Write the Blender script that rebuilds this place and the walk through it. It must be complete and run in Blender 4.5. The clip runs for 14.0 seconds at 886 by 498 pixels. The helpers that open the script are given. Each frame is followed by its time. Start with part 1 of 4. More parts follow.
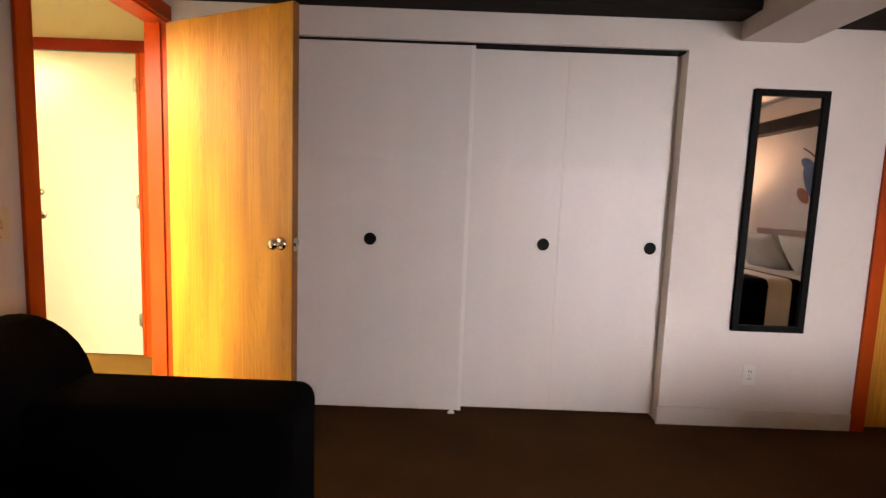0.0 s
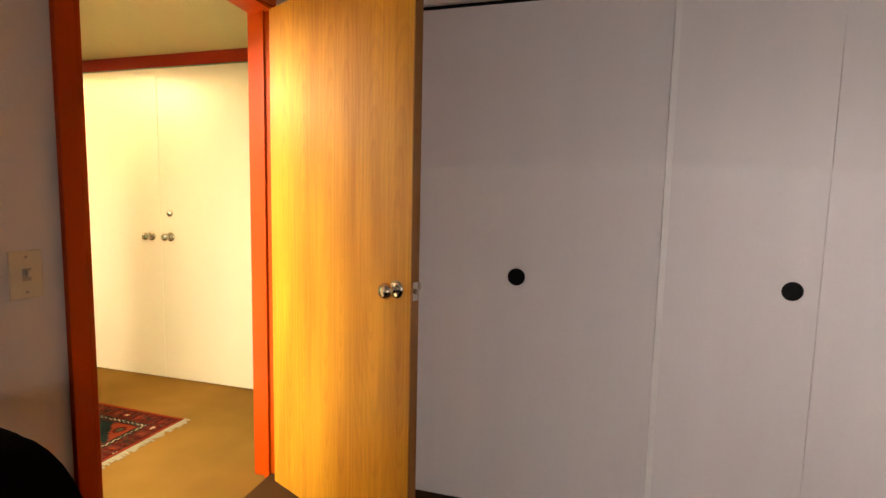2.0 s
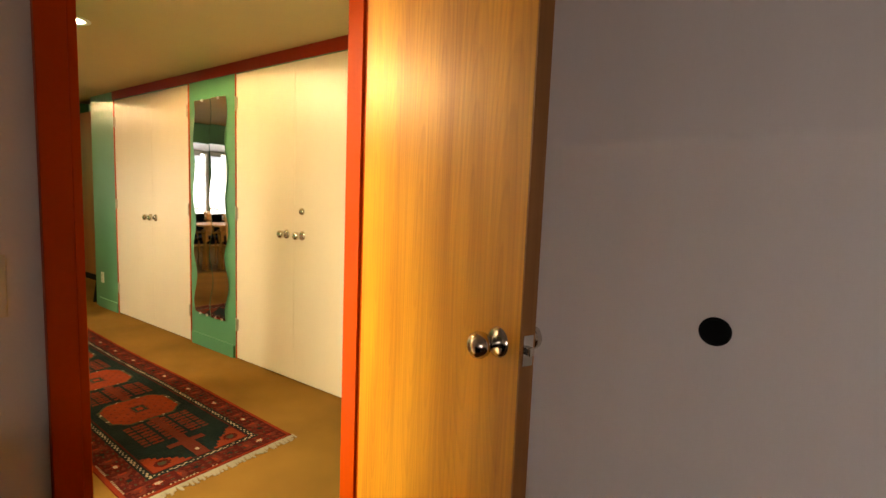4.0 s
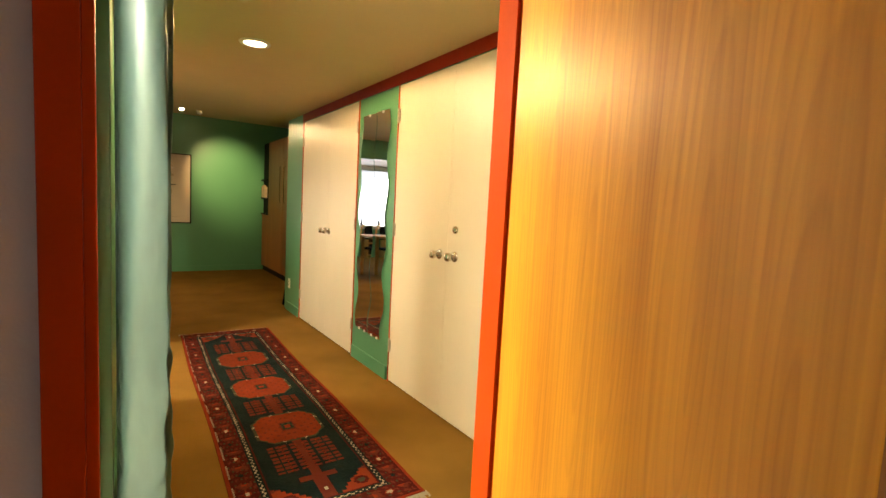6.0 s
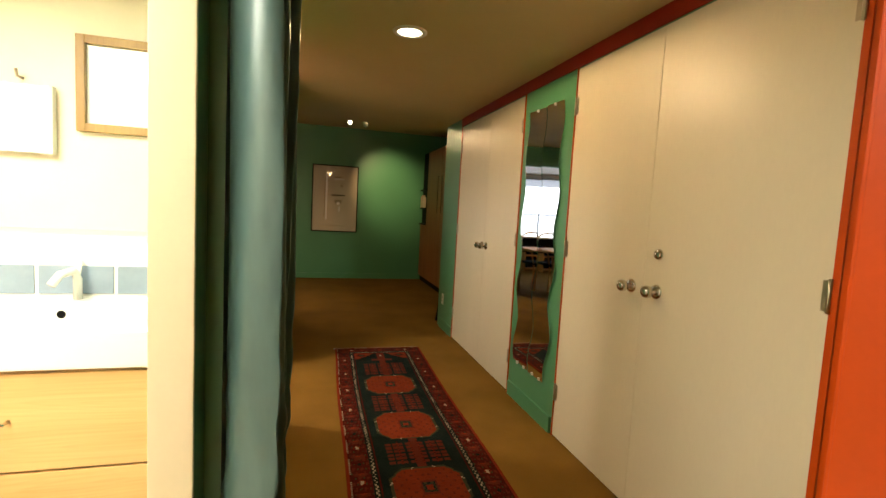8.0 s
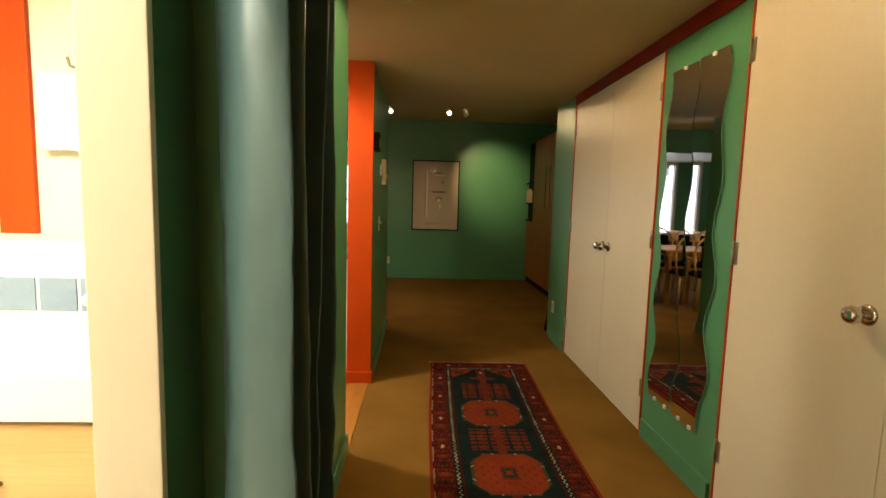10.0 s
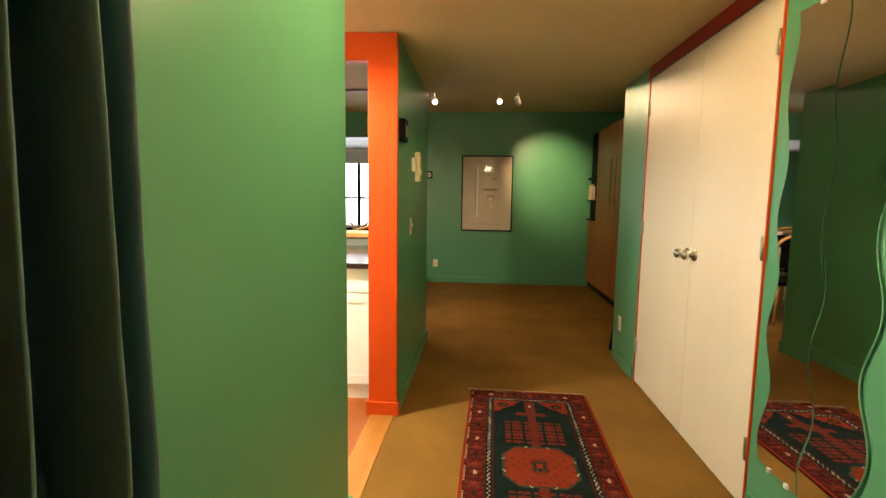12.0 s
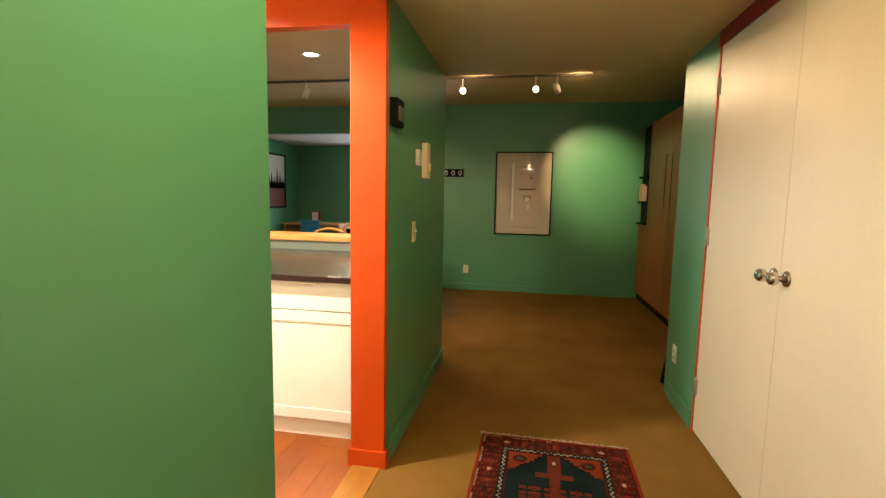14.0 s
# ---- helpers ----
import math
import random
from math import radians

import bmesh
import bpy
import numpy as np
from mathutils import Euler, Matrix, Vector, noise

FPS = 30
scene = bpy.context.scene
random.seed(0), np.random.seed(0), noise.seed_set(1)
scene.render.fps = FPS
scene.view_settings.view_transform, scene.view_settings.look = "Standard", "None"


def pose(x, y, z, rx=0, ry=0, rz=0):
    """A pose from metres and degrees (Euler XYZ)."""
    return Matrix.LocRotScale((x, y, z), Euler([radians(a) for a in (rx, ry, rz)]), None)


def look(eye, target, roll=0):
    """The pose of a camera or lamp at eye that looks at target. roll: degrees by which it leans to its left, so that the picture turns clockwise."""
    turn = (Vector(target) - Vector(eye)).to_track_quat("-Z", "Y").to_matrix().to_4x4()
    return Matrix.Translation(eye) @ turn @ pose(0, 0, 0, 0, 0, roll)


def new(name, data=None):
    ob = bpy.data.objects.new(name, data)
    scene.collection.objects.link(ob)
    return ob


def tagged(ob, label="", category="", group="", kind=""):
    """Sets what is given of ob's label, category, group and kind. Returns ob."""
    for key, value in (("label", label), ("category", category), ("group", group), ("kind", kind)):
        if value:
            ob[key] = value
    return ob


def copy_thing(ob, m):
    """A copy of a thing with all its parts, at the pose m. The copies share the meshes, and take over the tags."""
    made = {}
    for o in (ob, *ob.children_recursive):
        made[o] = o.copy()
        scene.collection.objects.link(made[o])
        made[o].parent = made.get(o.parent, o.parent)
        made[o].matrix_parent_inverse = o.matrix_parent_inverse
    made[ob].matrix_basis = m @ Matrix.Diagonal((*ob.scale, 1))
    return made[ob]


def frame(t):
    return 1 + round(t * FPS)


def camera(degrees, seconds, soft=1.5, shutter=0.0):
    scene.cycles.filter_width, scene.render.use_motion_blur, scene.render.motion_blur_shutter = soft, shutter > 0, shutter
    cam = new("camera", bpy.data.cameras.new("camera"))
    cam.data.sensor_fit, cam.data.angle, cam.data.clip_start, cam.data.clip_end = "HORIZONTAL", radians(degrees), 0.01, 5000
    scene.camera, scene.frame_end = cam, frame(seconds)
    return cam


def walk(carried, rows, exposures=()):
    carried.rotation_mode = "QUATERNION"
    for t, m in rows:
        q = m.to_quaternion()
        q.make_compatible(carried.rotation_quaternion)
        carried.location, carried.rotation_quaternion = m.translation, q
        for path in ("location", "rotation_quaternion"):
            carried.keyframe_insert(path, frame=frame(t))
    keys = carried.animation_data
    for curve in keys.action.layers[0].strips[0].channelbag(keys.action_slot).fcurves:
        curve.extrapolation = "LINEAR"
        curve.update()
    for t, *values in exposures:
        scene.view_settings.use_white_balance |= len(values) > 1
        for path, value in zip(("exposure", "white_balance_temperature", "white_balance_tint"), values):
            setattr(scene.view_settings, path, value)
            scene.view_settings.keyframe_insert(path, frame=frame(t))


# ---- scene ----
cam = camera(86.6, 14.0)
PATH = [
    (0, (-0.02, -0.1, 1.21), (-0.02, 1.893, 1.006), 2.2),
    (0.5, (-0.124, 0.066, 1.224), (-0.213, 2.053, 1.015), 2.1),
    (1, (-0.131, 0.261, 1.241), (-0.381, 2.233, 1.032), 2.0),
    (1.5, (-0.163, 0.442, 1.252), (-0.564, 2.391, 1.055), 1.7),
    (2, (-0.220, 0.617, 1.265), (-0.743, 2.539, 1.078), 1.25),
    (4.5, (-0.381, 1.342, 1.261), (-1.665, 2.862, 1.058), 2.7),
    (5, (-0.449, 1.449, 1.279), (-1.865, 2.846, 1.073), 2.9),
    (5.5, (-0.522, 1.534, 1.304), (-2.057, 2.800, 1.102), 2.8),
    (6, (-0.629, 1.609, 1.285), (-2.273, 2.735, 1.115), 3.0),
    (6.5, (-0.766, 1.688, 1.293), (-2.512, 2.651, 1.133), 3.5),
    (7, (-0.908, 1.751, 1.298), (-2.732, 2.557, 1.138), 3.5),
    (7.5, (-1.052, 1.784, 1.28), (-2.932, 2.449, 1.126), 3.3),
    (8, (-1.204, 1.81, 1.305), (-3.123, 2.349, 1.138), 3.1),
    (8.5, (-1.337, 1.822, 1.3), (-3.283, 2.253, 1.137), 3.0),
    (9, (-1.486, 1.848, 1.294), (-3.453, 2.164, 1.121), 2.5),
    (11.5, (-2.165, 2.05, 1.302), (-4.15, 1.935, 1.087), 0.9),
    (12, (-2.325, 2.078, 1.299), (-4.308, 1.925, 1.088), 0.8),
    (12.5, (-2.473, 2.138, 1.31), (-4.45, 1.928, 1.096), 0.8),
    (13, (-2.633, 2.193, 1.307), (-4.604, 1.929, 1.1), 0.8),
    (13.5, (-2.782, 2.217, 1.301), (-4.748, 1.912, 1.099), 1.0),
    (14, (-2.933, 2.238, 1.3), (-4.891, 1.893, 1.088), 1.1),
]
EXPOSURES = [(0, 0.14, 6800, 10), (1.0, 0.06, 6900, 10), (2.2, -0.34, 7300, 10), (4.4, -0.74, 7700, 10), (5.6, -0.62, 7500, 10), (6.5, -0.80, 6900, 10), (7.5, -1.36, 6700, 10), (8, -1.58, 6700, 10), (9.2, -1.84, 6800, 10), (11.4, -1.05, 6400, 10), (12.5, -0.62, 6300, 10), (14, -0.80, 6300, 10)]
walk(cam, [(t, look(eye, target, roll)) for t, eye, target, roll in PATH], EXPOSURES)

# ---- light and exposure ----
world = bpy.data.worlds.new("sky_world")
scene.world = world
world.use_nodes = True
sky = world.node_tree.nodes.new("ShaderNodeTexSky")
sky.sky_type, sky.sun_disc = "NISHITA", False
sky.sun_elevation, sky.sun_rotation = radians(38), radians(200)
world.node_tree.links.new(sky.outputs[0], world.node_tree.nodes["Background"].inputs[0])
world.node_tree.nodes["Background"].inputs[1].default_value = 0.08

WARM, SOFTWARM, DAY = (1.0, 0.68, 0.355), (1.0, 0.74, 0.46), (0.72, 0.82, 1.0)


def lamp(name, kind, place, target, watts, colour, size=0.1, size_y=None, spot=60, blend=0.6, spread=180):
    data = bpy.data.lights.new(name, kind)
    data.energy, data.color = watts, colour
    if kind == "AREA":
        data.shape = "RECTANGLE" if size_y else "DISK"
        data.size, data.spread = size, radians(spread)
        if size_y:
            data.size_y = size_y
    else:
        data.shadow_soft_size = size
    if kind == "SPOT":
        data.spot_size, data.spot_blend = radians(spot), blend
    ob = new(name, data)
    ob.matrix_world = look(place, target)
    return ob


# recessed can over the hall runner, kitchen can, bathroom fixture, track heads, and the windows
lamp("hall_can_light", "SPOT", (-3.70, 2.27, 2.20), (-3.70, 2.2701, 0), 240, WARM, 0.085, spot=178, blend=0.12)
lamp("kitchen_can_light", "SPOT", (-7.2, 0.20, 2.60), (-7.2, 0.2001, 0), 140, SOFTWARM, 0.055, spot=165, blend=0.4)
lamp("kitchen_task_light", "SPOT", (-4.50, 0.72, 2.195), (-4.50, 0.7201, 0), 560, (1.0, 0.89, 0.72), 0.055, spot=165, blend=0.4)
# added lamp out of sight, placed to suit the shadow edges on the floor
lamp("unseen_counter_light", "SPOT", (-5.75, 0.45, 2.60), (-5.75, 0.4501, 0), 330, SOFTWARM, 0.055, spot=165, blend=0.4)
lamp("bath_light", "AREA", (-2.28, 0.50, 2.19), (-2.28, 0.5001, 0), 290, (1.0, 0.91, 0.76), 1.1)
lamp("track_spot_wall", "SPOT", (-8.27, 2.62, 2.40), (-9.63, 3.12, 1.64), 400, WARM, 0.03, spot=54, blend=1.0)
lamp("track_spot_a", "SPOT", (-8.08, 1.53, 2.44), (-5.9, 2.5, 0.4), 40, WARM, 0.03, spot=75, blend=0.8)
lamp("track_spot_b", "SPOT", (-8.08, 2.29, 2.44), (-5.75, 3.22, 1.98), 80, WARM, 0.03, spot=40, blend=0.8)
lamp("track_bulb_glow", "POINT", (-8.05, 2.72, 2.54), (-8.05, 2.72, 0), 5, WARM, 0.02)
lamp("track_bulb_glow_b", "POINT", (-8.05, 1.62, 2.54), (-8.05, 1.62, 0), 3, WARM, 0.02)
lamp("track_spot_dining", "SPOT", (-8.08, 0.30, 2.44), (-5.9, 2.6, 0.0), 210, WARM, 0.03, spot=84, blend=0.7)
lamp("bay_window_light", "AREA", (-11.15, 0.05, 1.5), (-8, 0.05, 1.3), 14, DAY, 1.7, 1.2)
lamp("bedroom_window_light", "AREA", (2.7, -2.52, 1.30), (1.05, 2.45, 0.45), 23, (0.92, 0.87, 0.95), 1.5, 1.1, spread=62)
lamp("bedside_light", "POINT", (3.52, -1.25, 1.00), (3.52, -1.25, 0), 125, (1.0, 0.58, 0.36), 0.05)


# ---- materials ----
def material(name, colour, rough=0.6, metal=0.0, vary=0.12, scale=6.0, fine=60.0, bump=0.15, coat=0.0, stretch=(1, 1, 1), spec=0.5):
    m = bpy.data.materials.new(name)
    m.use_nodes = True
    n, l = m.node_tree.nodes, m.node_tree.links
    b = n["Principled BSDF"]
    b.inputs["Roughness"].default_value, b.inputs["Metallic"].default_value = rough, metal
    b.inputs["Coat Weight"].default_value, b.inputs["Specular IOR Level"].default_value = coat, spec
    co, mp = n.new("ShaderNodeTexCoord"), n.new("ShaderNodeMapping")
    mp.inputs["Scale"].default_value = stretch
    l.new(co.outputs["Object"], mp.inputs["Vector"])
    big, small = n.new("ShaderNodeTexNoise"), n.new("ShaderNodeTexNoise")
    big.inputs["Scale"].default_value, small.inputs["Scale"].default_value = scale, fine
    big.inputs["Detail"].default_value = 4
    l.new(mp.outputs[0], big.inputs["Vector"]), l.new(mp.outputs[0], small.inputs["Vector"])
    mix = n.new("ShaderNodeMath")
    mix.operation = "MULTIPLY_ADD"
    mix.inputs[1].default_value = 0.35
    l.new(small.outputs[0], mix.inputs[0]), l.new(big.outputs[0], mix.inputs[2])
    ramp = n.new("ShaderNodeValToRGB")
    ramp.color_ramp.elements[0].position, ramp.color_ramp.elements[1].position = 0.40, 0.95
    ramp.color_ramp.elements[0].color = (*[c * (1 - vary) for c in colour], 1)
    ramp.color_ramp.elements[1].color = (*[min(1, c * (1 + vary)) for c in colour], 1)
    l.new(mix.outputs[0], ramp.inputs[0]), l.new(ramp.outputs[0], b.inputs["Base Color"])
    if bump:
        bp = n.new("ShaderNodeBump")
        bp.inputs["Strength"].default_value, bp.inputs["Distance"].default_value = bump, 0.003
        l.new(small.outputs[0], bp.inputs["Height"]), l.new(bp.outputs[0], b.inputs["Normal"])
    return m


def emitter(name, colour, strength):
    m = bpy.data.materials.new(name)
    m.use_nodes = True
    b = m.node_tree.nodes["Principled BSDF"]
    b.inputs["Base Color"].default_value = (*colour, 1)
    b.inputs["Emission Color"].default_value, b.inputs["Emission Strength"].default_value = (*colour, 1), strength
    return m


def wood(name, light, dark, axis="z", rough=0.45, ring=80.0, coat=0.06):
    """Plain-sawn veneer: long cathedral figure along one axis, with fine pores."""
    m = bpy.data.materials.new(name)
    m.use_nodes = True
    n, l = m.node_tree.nodes, m.node_tree.links
    b = n["Principled BSDF"]
    b.inputs["Roughness"].default_value, b.inputs["Coat Weight"].default_value, b.inputs["Coat Roughness"].default_value = rough, coat, 0.3
    co, mp, mq = n.new("ShaderNodeTexCoord"), n.new("ShaderNodeMapping"), n.new("ShaderNodeMapping")
    k = {"x": 0, "y": 1, "z": 2}[axis]
    s, q = [1.0, 1.0, 1.0], [90.0, 90.0, 90.0]
    s[k], q[k] = 0.15, 2.0
    mp.inputs["Scale"].default_value, mq.inputs["Scale"].default_value = s, q
    l.new(co.outputs["Object"], mp.inputs[0]), l.new(co.outputs["Object"], mq.inputs[0])
    field, pores, wide = n.new("ShaderNodeTexNoise"), n.new("ShaderNodeTexNoise"), n.new("ShaderNodeTexNoise")
    field.inputs["Scale"].default_value, field.inputs["Detail"].default_value = 3.2, 2.5
    pores.inputs["Scale"].default_value, pores.inputs["Detail"].default_value = 1.0, 3
    wide.inputs["Scale"].default_value = 5.0
    l.new(mp.outputs[0], field.inputs[0]), l.new(mq.outputs[0], pores.inputs[0]), l.new(mp.outputs[0], wide.inputs[0])
    mul = n.new("ShaderNodeMath")
    mul.operation = "MULTIPLY"
    mul.inputs[1].default_value = ring
    # growth rings of a tilted log cut by the face, bookmatched in leaves
    sep = n.new("ShaderNodeSeparateXYZ")
    l.new(co.outputs["Object"], sep.inputs[0])

    def calc(op, a, b, c=0.0):
        node = n.new("ShaderNodeMath")
        node.operation = op
        for i, v in enumerate((a, b, c)):
            if isinstance(v, float):
                node.inputs[i].default_value = v
            else:
                l.new(v, node.inputs[i])
        return node.outputs[0]

    across = calc("PINGPONG", calc("MULTIPLY_ADD", field.outputs[0], 0.20, sep.outputs[(k + 1) % 3]), 0.135)
    depth = calc("MULTIPLY_ADD", sep.outputs[k], -0.085, 0.095)
    side = calc("SUBTRACT", across, 0.055)
    r2 = calc("MULTIPLY_ADD", side, side, calc("MULTIPLY", depth, depth))
    radius = calc("MULTIPLY_ADD", wide.outputs[0], 0.05, calc("SQRT", r2, 0.0))
    l.new(radius, mul.inputs[0])
    fr = n.new("ShaderNodeMath")
    fr.operation = "FRACT"
    l.new(mul.outputs[0], fr.inputs[0])
    rr = n.new("ShaderNodeValToRGB")
    for p, v in ((0.0, 0.75), (0.55, 0.62), (0.86, 0.15), (1.0, 0.7)):
        e = rr.color_ramp.elements[0] if p == 0 else rr.color_ramp.elements[-1] if p == 1 else rr.color_ramp.elements.new(p)
        e.position, e.color = p, (v, v, v, 1)
    l.new(fr.outputs[0], rr.inputs[0])
    add = n.new("ShaderNodeMath")
    add.operation = "MULTIPLY_ADD"
    add.inputs[1].default_value = 0.30
    l.new(pores.outputs[0], add.inputs[0])
    half = n.new("ShaderNodeMath")
    half.operation = "MULTIPLY_ADD"
    half.inputs[1].default_value = 0.15
    l.new(rr.outputs[0], half.inputs[0]), l.new(wide.outputs[0], half.inputs[2])
    sc = n.new("ShaderNodeMath")
    sc.operation = "MULTIPLY"
    sc.inputs[1].default_value = 0.62
    l.new(half.outputs[0], sc.inputs[0]), l.new(sc.outputs[0], add.inputs[2])
    ramp = n.new("ShaderNodeValToRGB")
    ramp.color_ramp.elements[0].position, ramp.color_ramp.elements[1].position = 0.31, 0.68
    ramp.color_ramp.elements[0].color, ramp.color_ramp.elements[1].color = (*dark, 1), (*light, 1)
    l.new(add.outputs[0], ramp.inputs[0]), l.new(ramp.outputs[0], b.inputs["Base Color"])
    bp = n.new("ShaderNodeBump")
    bp.inputs["Strength"].default_value, bp.inputs["Distance"].default_value = 0.12, 0.002
    l.new(pores.outputs[0], bp.inputs["Height"]), l.new(bp.outputs[0], b.inputs["Normal"])
    return m


GREEN = material("green_wall_paint", (0.074, 0.246, 0.123), 0.36, vary=0.05, scale=2, fine=220, bump=0.10, spec=0.5)
RED = material("red_trim_paint", (0.47, 0.056, 0.004), 0.40, vary=0.10, scale=3, fine=90, bump=0.06, spec=0.18)
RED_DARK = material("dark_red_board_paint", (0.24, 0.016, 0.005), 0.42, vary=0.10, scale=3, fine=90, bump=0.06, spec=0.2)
WHITE_WALL = material("white_wall_paint", (0.74, 0.67, 0.61), 0.6, vary=0.05, scale=2, fine=180, bump=0.12)
CEILING = material("cream_ceiling_paint", (0.55, 0.43, 0.22), 0.8, vary=0.05, scale=2, fine=120, bump=0.2)
DOOR_WHITE = material("white_door_paint", (0.66, 0.59, 0.445), 0.40, vary=0.04, scale=3, fine=80, bump=0.05, stretch=(1, 1, 0.3))
CLOSET_WHITE = material("white_closet_laminate", (0.72, 0.665, 0.62), 0.45, vary=0.03, scale=2, fine=120, bump=0.02, stretch=(3, 3, 0.2))
BATH_WHITE = material("cream_bathroom_paint", (0.80, 0.74, 0.58), 0.5, vary=0.03, bump=0.05)
OAK = wood("honey_oak_veneer", (0.84, 0.405, 0.036), (0.40, 0.132, 0.007), ring=92)
OAK_EDGE = wood("oak_edge_banding", (0.36, 0.15, 0.04), (0.22, 0.08, 0.015))
CAB_WOOD = wood("cabinet_fir_veneer", (0.36, 0.125, 0.028), (0.24, 0.070, 0.012), ring=6)
FLOOR_WOOD = wood("orange_wood_floor", (0.30, 0.076, 0.005), (0.17, 0.036, 0.003), axis="x", rough=0.42, ring=60)
FRAME_WOOD = wood("olive_brown_frame_wood", (0.36, 0.23, 0.060), (0.20, 0.11, 0.025))
STRIP_WOOD = wood("oak_threshold_wood", (0.42, 0.19, 0.030), (0.25, 0.095, 0.012), axis="x", rough=0.35)
VANITY_WOOD = wood("light_oak_vanity", (0.66, 0.44, 0.20), (0.50, 0.29, 0.10), axis="y")
BENT_WOOD = wood("light_bentwood", (0.62, 0.34, 0.10), (0.44, 0.19, 0.04), axis="y")
CARPET = material("tan_carpet", (0.180, 0.094, 0.018), 0.95, vary=0.22, scale=2.5, fine=260, bump=0.9, spec=0.08)
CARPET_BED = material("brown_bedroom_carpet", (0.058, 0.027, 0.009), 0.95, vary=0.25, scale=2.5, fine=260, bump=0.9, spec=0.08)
BLACK = material("black_fabric", (0.002, 0.002, 0.0022), 1.0, vary=0.3, fine=200, bump=0.4, spec=0.05)
BLACK_PAINT = material("black_lacquer", (0.003, 0.003, 0.003), 0.6, vary=0.2, bump=0.05, spec=0.10)
DARK_BEAM = material("dark_stained_beam", (0.016, 0.011, 0.009), 0.8, vary=0.4, scale=4, fine=40, bump=0.4, spec=0.2)
CHROME = material("brushed_nickel", (0.62, 0.57, 0.50), 0.18, metal=1.0, vary=0.05, bump=0.02)
HINGE = material("tarnished_hinge_metal", (0.45, 0.38, 0.28), 0.35, metal=1.0, vary=0.2, bump=0.05)
BRONZE = material("dark_bronze_rail", (0.10, 0.075, 0.05), 0.5, vary=0.1, bump=0.02)
IVORY = material("ivory_plastic", (0.72, 0.62, 0.42), 0.4, vary=0.03, bump=0.02)
WHITE_PLASTIC = material("white_plastic", (0.78, 0.74, 0.68), 0.4, vary=0.03, bump=0.02)
MIRROR = material("silvered_mirror", (0.93, 0.93, 0.93), 0.02, metal=1.0, vary=0.0, bump=0)
SATIN = material("blue_grey_satin", (0.072, 0.142, 0.150), 0.34, metal=0.08, vary=0.22, scale=5, fine=26, bump=0.55, stretch=(1, 1, 0.35), spec=0.45)
GLOW = emitter("lit_bulb", (1.0, 0.86, 0.60), 30)


# ---- shapes ----
def solid(bm, x0, x1, y0, y1, z0, z1, bevel=0.0, m=None):
    """A box between two corners, with softened edges, into bm."""
    made = bmesh.ops.create_cube(bm, size=1.0)
    vs = made["verts"]
    bmesh.ops.scale(bm, vec=(x1 - x0, y1 - y0, z1 - z0), verts=vs)
    bmesh.ops.translate(bm, vec=((x0 + x1) / 2, (y0 + y1) / 2, (z0 + z1) / 2), verts=vs)
    if bevel:
        es = {e for v in vs for e in v.link_edges}
        r = bmesh.ops.bevel(bm, geom=list(es), offset=bevel, segments=2, affect="EDGES", profile=0.6)
        vs = list({v for f in r["faces"] for v in f.verts} | {v for v in vs if v.is_valid})
    if m is not None:
        bmesh.ops.transform(bm, matrix=m, verts=[v for v in vs if v.is_valid])
    return bm


def boxes(*specs, bevel=0.0):
    bm = bmesh.new()
    for s in specs:
        solid(bm, *s, bevel=bevel)
    return bm


def lathe(profile, segs=24, axis="z"):
    """A turned shape from (radius, height) pairs."""
    bm = bmesh.new()
    rings = []
    for r, h in profile:
        if r < 1e-5:
            rings.append([bm.verts.new((0, 0, h))])
        else:
            rings.append([bm.verts.new((r * math.cos(2 * math.pi * i / segs), r * math.sin(2 * math.pi * i / segs), h)) for i in range(segs)])
    for a, b in zip(rings, rings[1:]):
        for i in range(segs):
            j = (i + 1) % segs
            q = [a[i % len(a)], a[j % len(a)], b[j % len(b)], b[i % len(b)]]
            q = list(dict.fromkeys(q))
            if len(q) > 2:
                bm.faces.new(q)
    bmesh.ops.recalc_face_normals(bm, faces=bm.faces)
    turn = {"z": Matrix(), "x": Matrix.Rotation(math.pi / 2, 4, "Y"), "y": Matrix.Rotation(-math.pi / 2, 4, "X"),
            "-y": Matrix.Rotation(math.pi / 2, 4, "X")}[axis]
    bmesh.ops.transform(bm, matrix=turn, verts=bm.verts)
    return bm


def tube(points, r, segs=8):
    """A round rod along a line of points."""
    bm = bmesh.new()
    rings = []
    pts = [Vector(p) for p in points]
    for i, p in enumerate(pts):
        d = (pts[min(i + 1, len(pts) - 1)] - pts[max(i - 1, 0)]).normalized()
        u = d.orthogonal().normalized() if i == 0 else (u - d * u.dot(d)).normalized()
        v = d.cross(u)
        rings.append([bm.verts.new(p + r * (math.cos(a) * u + math.sin(a) * v)) for a in [2 * math.pi * k / segs for k in range(segs)]])
    for a, b in zip(rings, rings[1:]):
        for i in range(segs):
            j = (i + 1) % segs
            bm.faces.new((a[i], a[j], b[j], b[i]))
    bm.faces.new(rings[0][::-1]), bm.faces.new(rings[-1])
    bmesh.ops.recalc_face_normals(bm, faces=bm.faces)
    return bm


def part(name, bm, mat, parent=None, label="", smooth=False, at=None):
    """Links a bmesh as one mesh object, under a thing or a part."""
    me = bpy.data.meshes.new(name)
    bm.to_mesh(me)
    bm.free()
    me.materials.append(mat)
    if smooth:
        for p in me.polygons:
            p.use_smooth = True
    ob = new(name, me)
    ob.parent = parent
    if at is not None:
        ob.matrix_basis = at
    if label:
        tagged(ob, label)
    return ob


